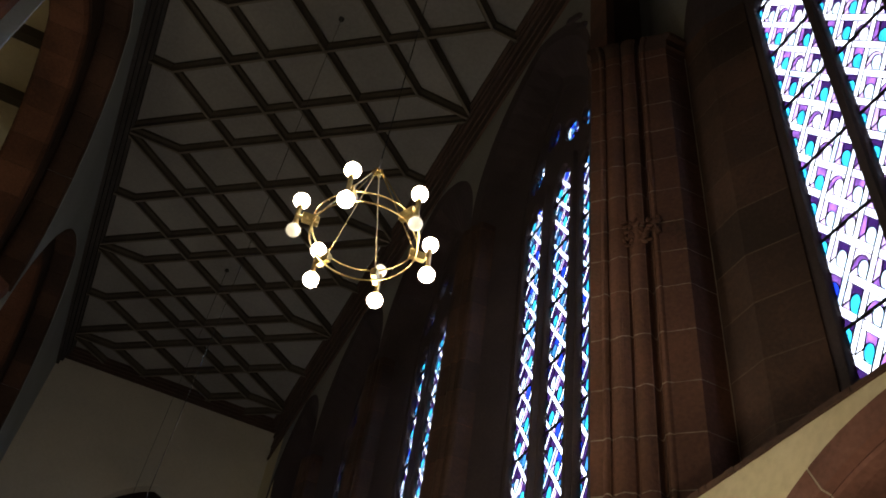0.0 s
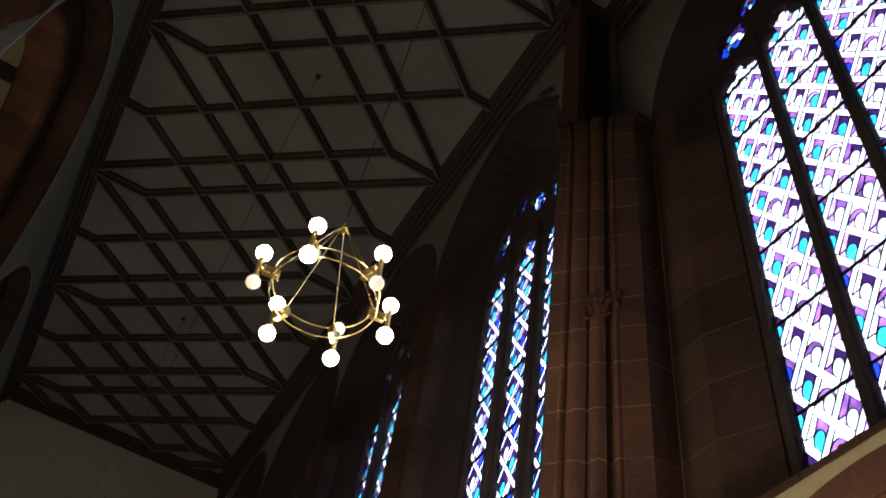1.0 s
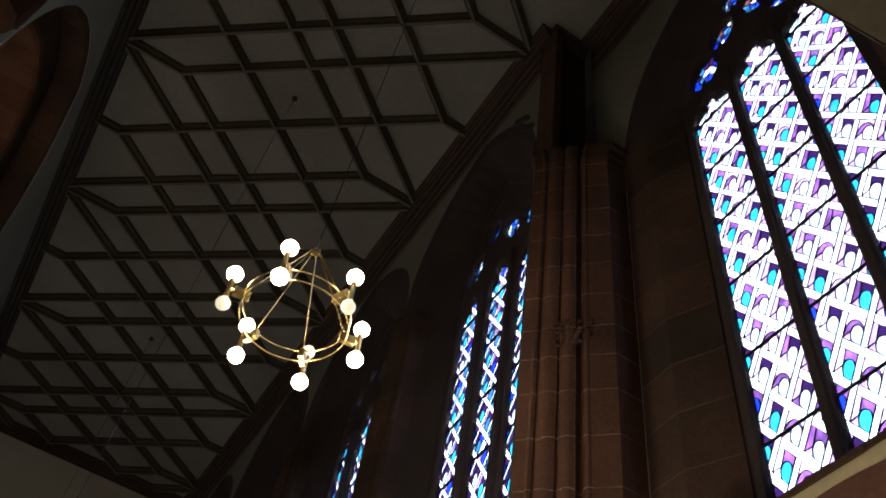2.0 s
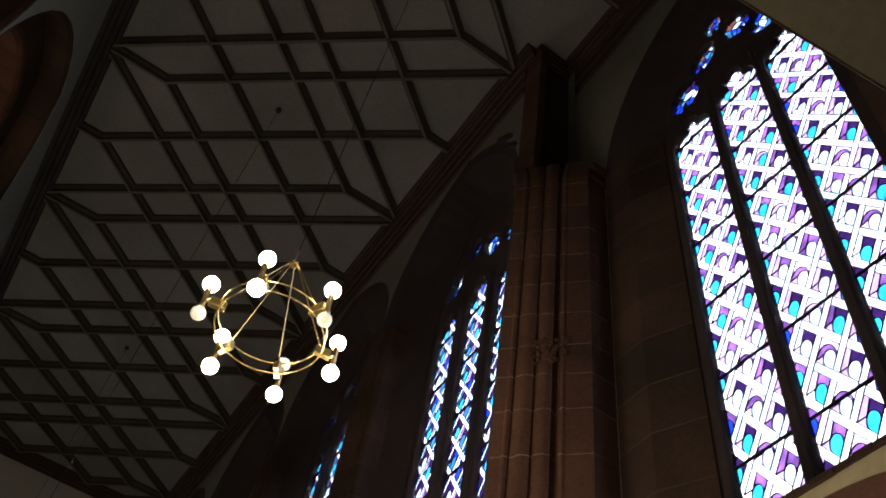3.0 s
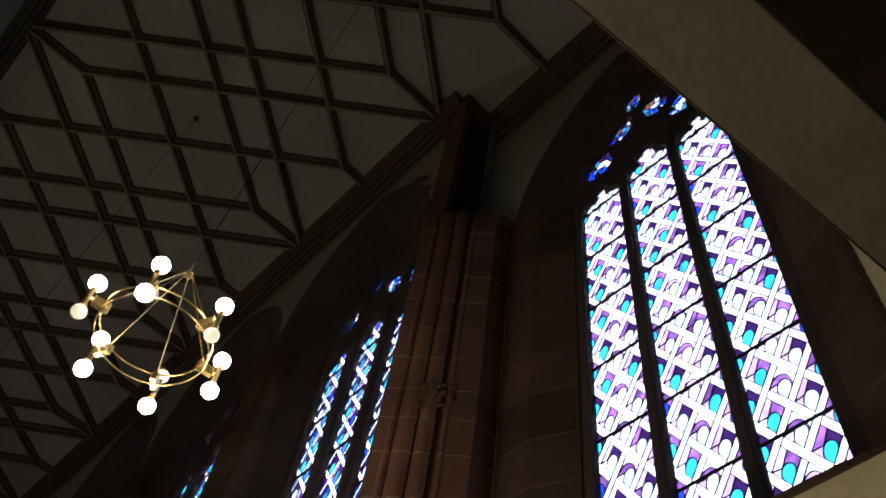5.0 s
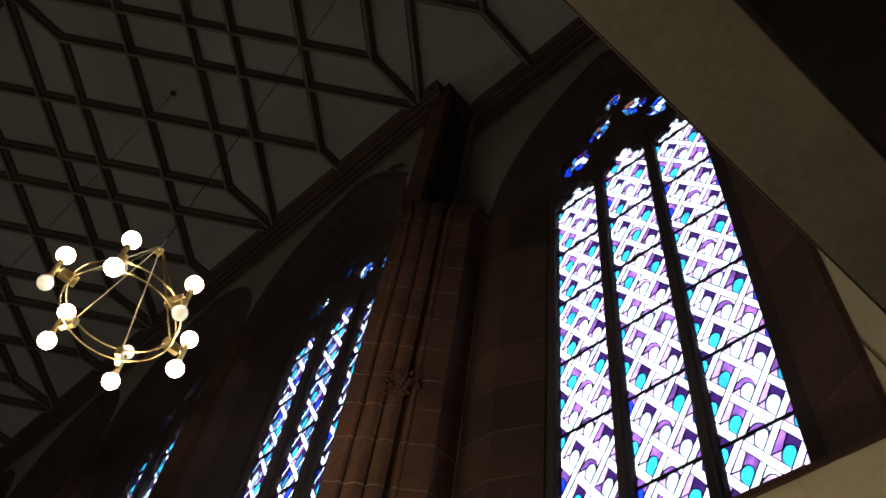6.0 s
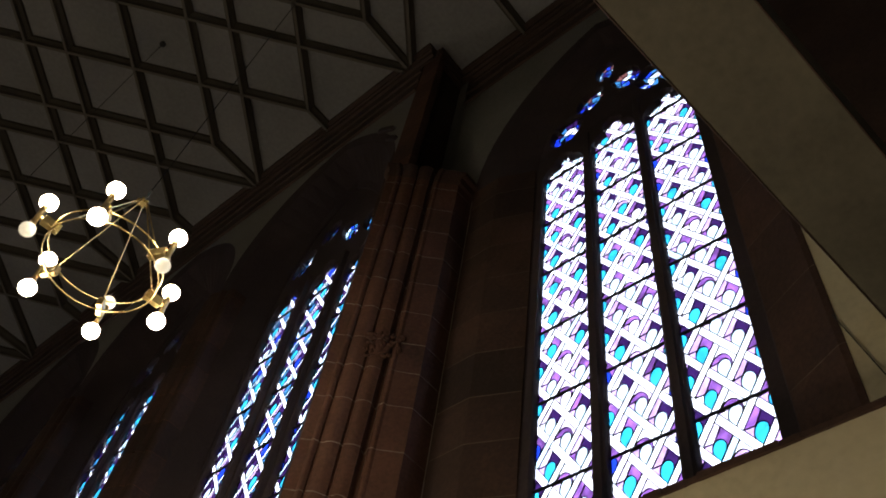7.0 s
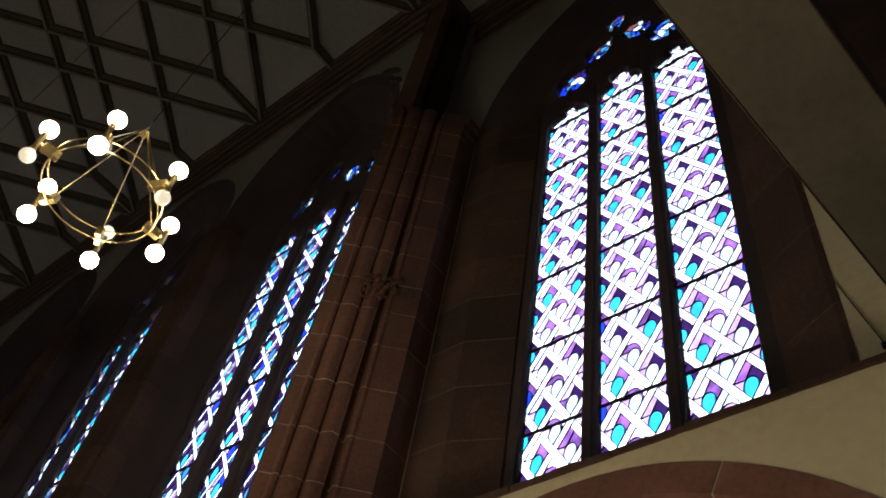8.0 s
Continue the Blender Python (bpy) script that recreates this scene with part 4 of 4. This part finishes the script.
# ---- the ring chandelier ----
def chandelier():
    cx, cy, cz = 0.959, 5.297, 6.945
    thing = new("ring_chandelier")
    thing.location = (cx, cy, cz)
    thing.rotation_euler = (-0.0184, -0.0384, 0)       # it hangs slightly out of true
    tagged(thing, "brass double-ring chandelier with globe bulbs, three of them dim", "chandelier")
    r = 0.472
    for dz in (-0.06, 0.06):
        bm = bmesh.new()
        n, m = 72, 6
        loops = [[bm.verts.new(((r + 0.008 * math.cos(b)) * math.cos(a), (r + 0.008 * math.cos(b)) * math.sin(a), dz + 0.008 * math.sin(b))) for b in (math.tau * j / m for j in range(m))] for a in (math.tau * i / n for i in range(n))]
        for i in range(n):
            for j in range(m):
                bm.faces.new((loops[i][j], loops[(i + 1) % n][j], loops[(i + 1) % n][(j + 1) % m], loops[i][(j + 1) % m]))
        from_bm("ring", bm, BRASS, thing, smooth=True)
    hub_z = 0.9
    # the hub: a small disc with an eye at each rod, and a shackle for the cable
    bm = bmesh.new()
    tube(bm, (0, 0, hub_z - 0.018), (0, 0, hub_z + 0.012), 0.03, 16)
    tube(bm, (0, 0, hub_z + 0.012), (0, 0, hub_z + 0.04), 0.016, 12)
    hub = from_bm("hub", bm, BRASS, thing)
    for i in range(6):
        a = radians(ARM_0 + 60 * i)
        bm = bmesh.new()
        ball(bm, (0.042 * math.cos(a), 0.042 * math.sin(a), hub_z), 0.017, 10, 7)
        from_bm("rod_eye", bm, BRASS, hub, smooth=True)
    bm = bmesh.new()
    tube(bm, (0, 0, hub_z + 0.035), (0.35, -0.16, Z_CEIL - cz), 0.005, 6)
    from_bm("cable", bm, IRON, thing, "thin dark hanging cable")
    # Shiny cable near the hub: a brighter, thicker piece added over it.
    bm = bmesh.new()
    tube(bm, (0, 0, hub_z + 0.035), (0.0062, -0.0028, hub_z + 0.2), 0.008, 8)
    from_bm("lit_cable_end", bm, STEEL_LIT, thing, "lower end of the cable, its shine put into a bright steel", True)
    dim = {(3, 0), (1, 1), (5, 0)}
    for i in range(6):
        a = radians(ARM_0 + 60 * i)
        d = Vector((math.cos(a), math.sin(a), 0))
        bm = bmesh.new()
        tube(bm, d * 0.042 + Vector((0, 0, hub_z)), d * (r - 0.01) + Vector((0, 0, 0.05)), 0.0065, 6)
        from_bm("rod", bm, BRASS, thing)
        bm = bmesh.new()
        bmesh.ops.create_cube(bm, size=1, matrix=Matrix.Translation(d * (r + 0.02)) @ Matrix.Rotation(a, 4, "Z") @ Matrix.Diagonal((0.15, 0.055, 0.095, 1)))
        bmesh.ops.bevel(bm, geom=bm.edges[:], offset=0.006, segments=1, affect="EDGES")
        bracket = from_bm("bracket", bm, BRASS, thing)
        for dz in (-0.025, 0.025):
            bm = bmesh.new()
            side = Vector((-d.y, d.x, 0)) * 0.0285
            tube(bm, d * (r + 0.05) + side + Vector((0, 0, dz)), d * (r + 0.05) + side * 1.2 + Vector((0, 0, dz)), 0.008, 8)
            from_bm("screw", bm, BRASS, bracket)
        out = d * 0.6055
        bm = bmesh.new()
        tube(bm, d * (r + 0.06), out, 0.014, 8)
        tube(bm, out + Vector((0, 0, -0.085)), out + Vector((0, 0, 0.085)), 0.022, 12)
        for s in (-1, 1):
            tube(bm, out + Vector((0, 0, s * 0.085)), out + Vector((0, 0, s * 0.128)), 0.028, 14)
        from_bm("lamp_holder", bm, BRASS, thing)
        for k, s in enumerate((-1, 1)):
            bm = bmesh.new()
            lit = (i, k) not in dim
            # Lit globes are enlarged: their bloom is put into the radius.
            ball(bm, out + Vector((0, 0, s * 0.187)), 0.072 if lit else 0.063)
            from_bm("bulb", bm, BULB_LIT if lit else BULB_DIM, thing, "lit globe bulb" if lit else "dim opal globe bulb", True)


ARM_0 = -3.64
chandelier()


# ---- thin cables hanging through holes in the ceiling ----
def cable(x, y, z_low):
    thing = new("hanging_cable")
    thing.location = (x, y, Z_CEIL)
    tagged(thing, "thin dark steel cable hanging from a hole in the ceiling", "cable", group="cables from the ceiling")
    bm = bmesh.new()
    tube(bm, (0, 0, 0), (0, 0, z_low - Z_CEIL), 0.0045, 6)
    from_bm("wire", bm, STEEL_WIRE, thing)
    bm = bmesh.new()
    tube(bm, (0, 0, -0.03), (0, 0, 0.002), 0.055, 12)
    from_bm("grommet", bm, IRON, thing, "small dark iron ring round the hole")
    bm = bmesh.new()
    tube(bm, (0, 0, z_low - Z_CEIL - 0.12), (0, 0, z_low - Z_CEIL), 0.03, 10)
    from_bm("weight", bm, IRON, thing)


cable(0.18, 9.25, 3.0)
cable(0.12, 17.4, 3.0)


# ---- a thin wire along the plaster beside the first window ----
def wall_wire():
    thing = new("wall_wire")
    thing.location = (X_BAY, 0.659, 5.614)
    tagged(thing, "thin dark wire fixed to cream plaster beside the window", "wire")
    bm = bmesh.new()
    tube(bm, (-0.012, 0.0, 0.0), (-0.012, 0.184, 0.78), 0.0045, 6)
    from_bm("wire", bm, IRON, thing)
    bm = bmesh.new()
    box(bm, -0.03, 0.002, -0.022, 0.022, -0.02, 0.02)
    bmesh.ops.bevel(bm, geom=bm.edges[:], offset=0.004, segments=1, affect="EDGES")
    from_bm("bracket", bm, IRON, thing, "small dark metal bracket")


wall_wire()
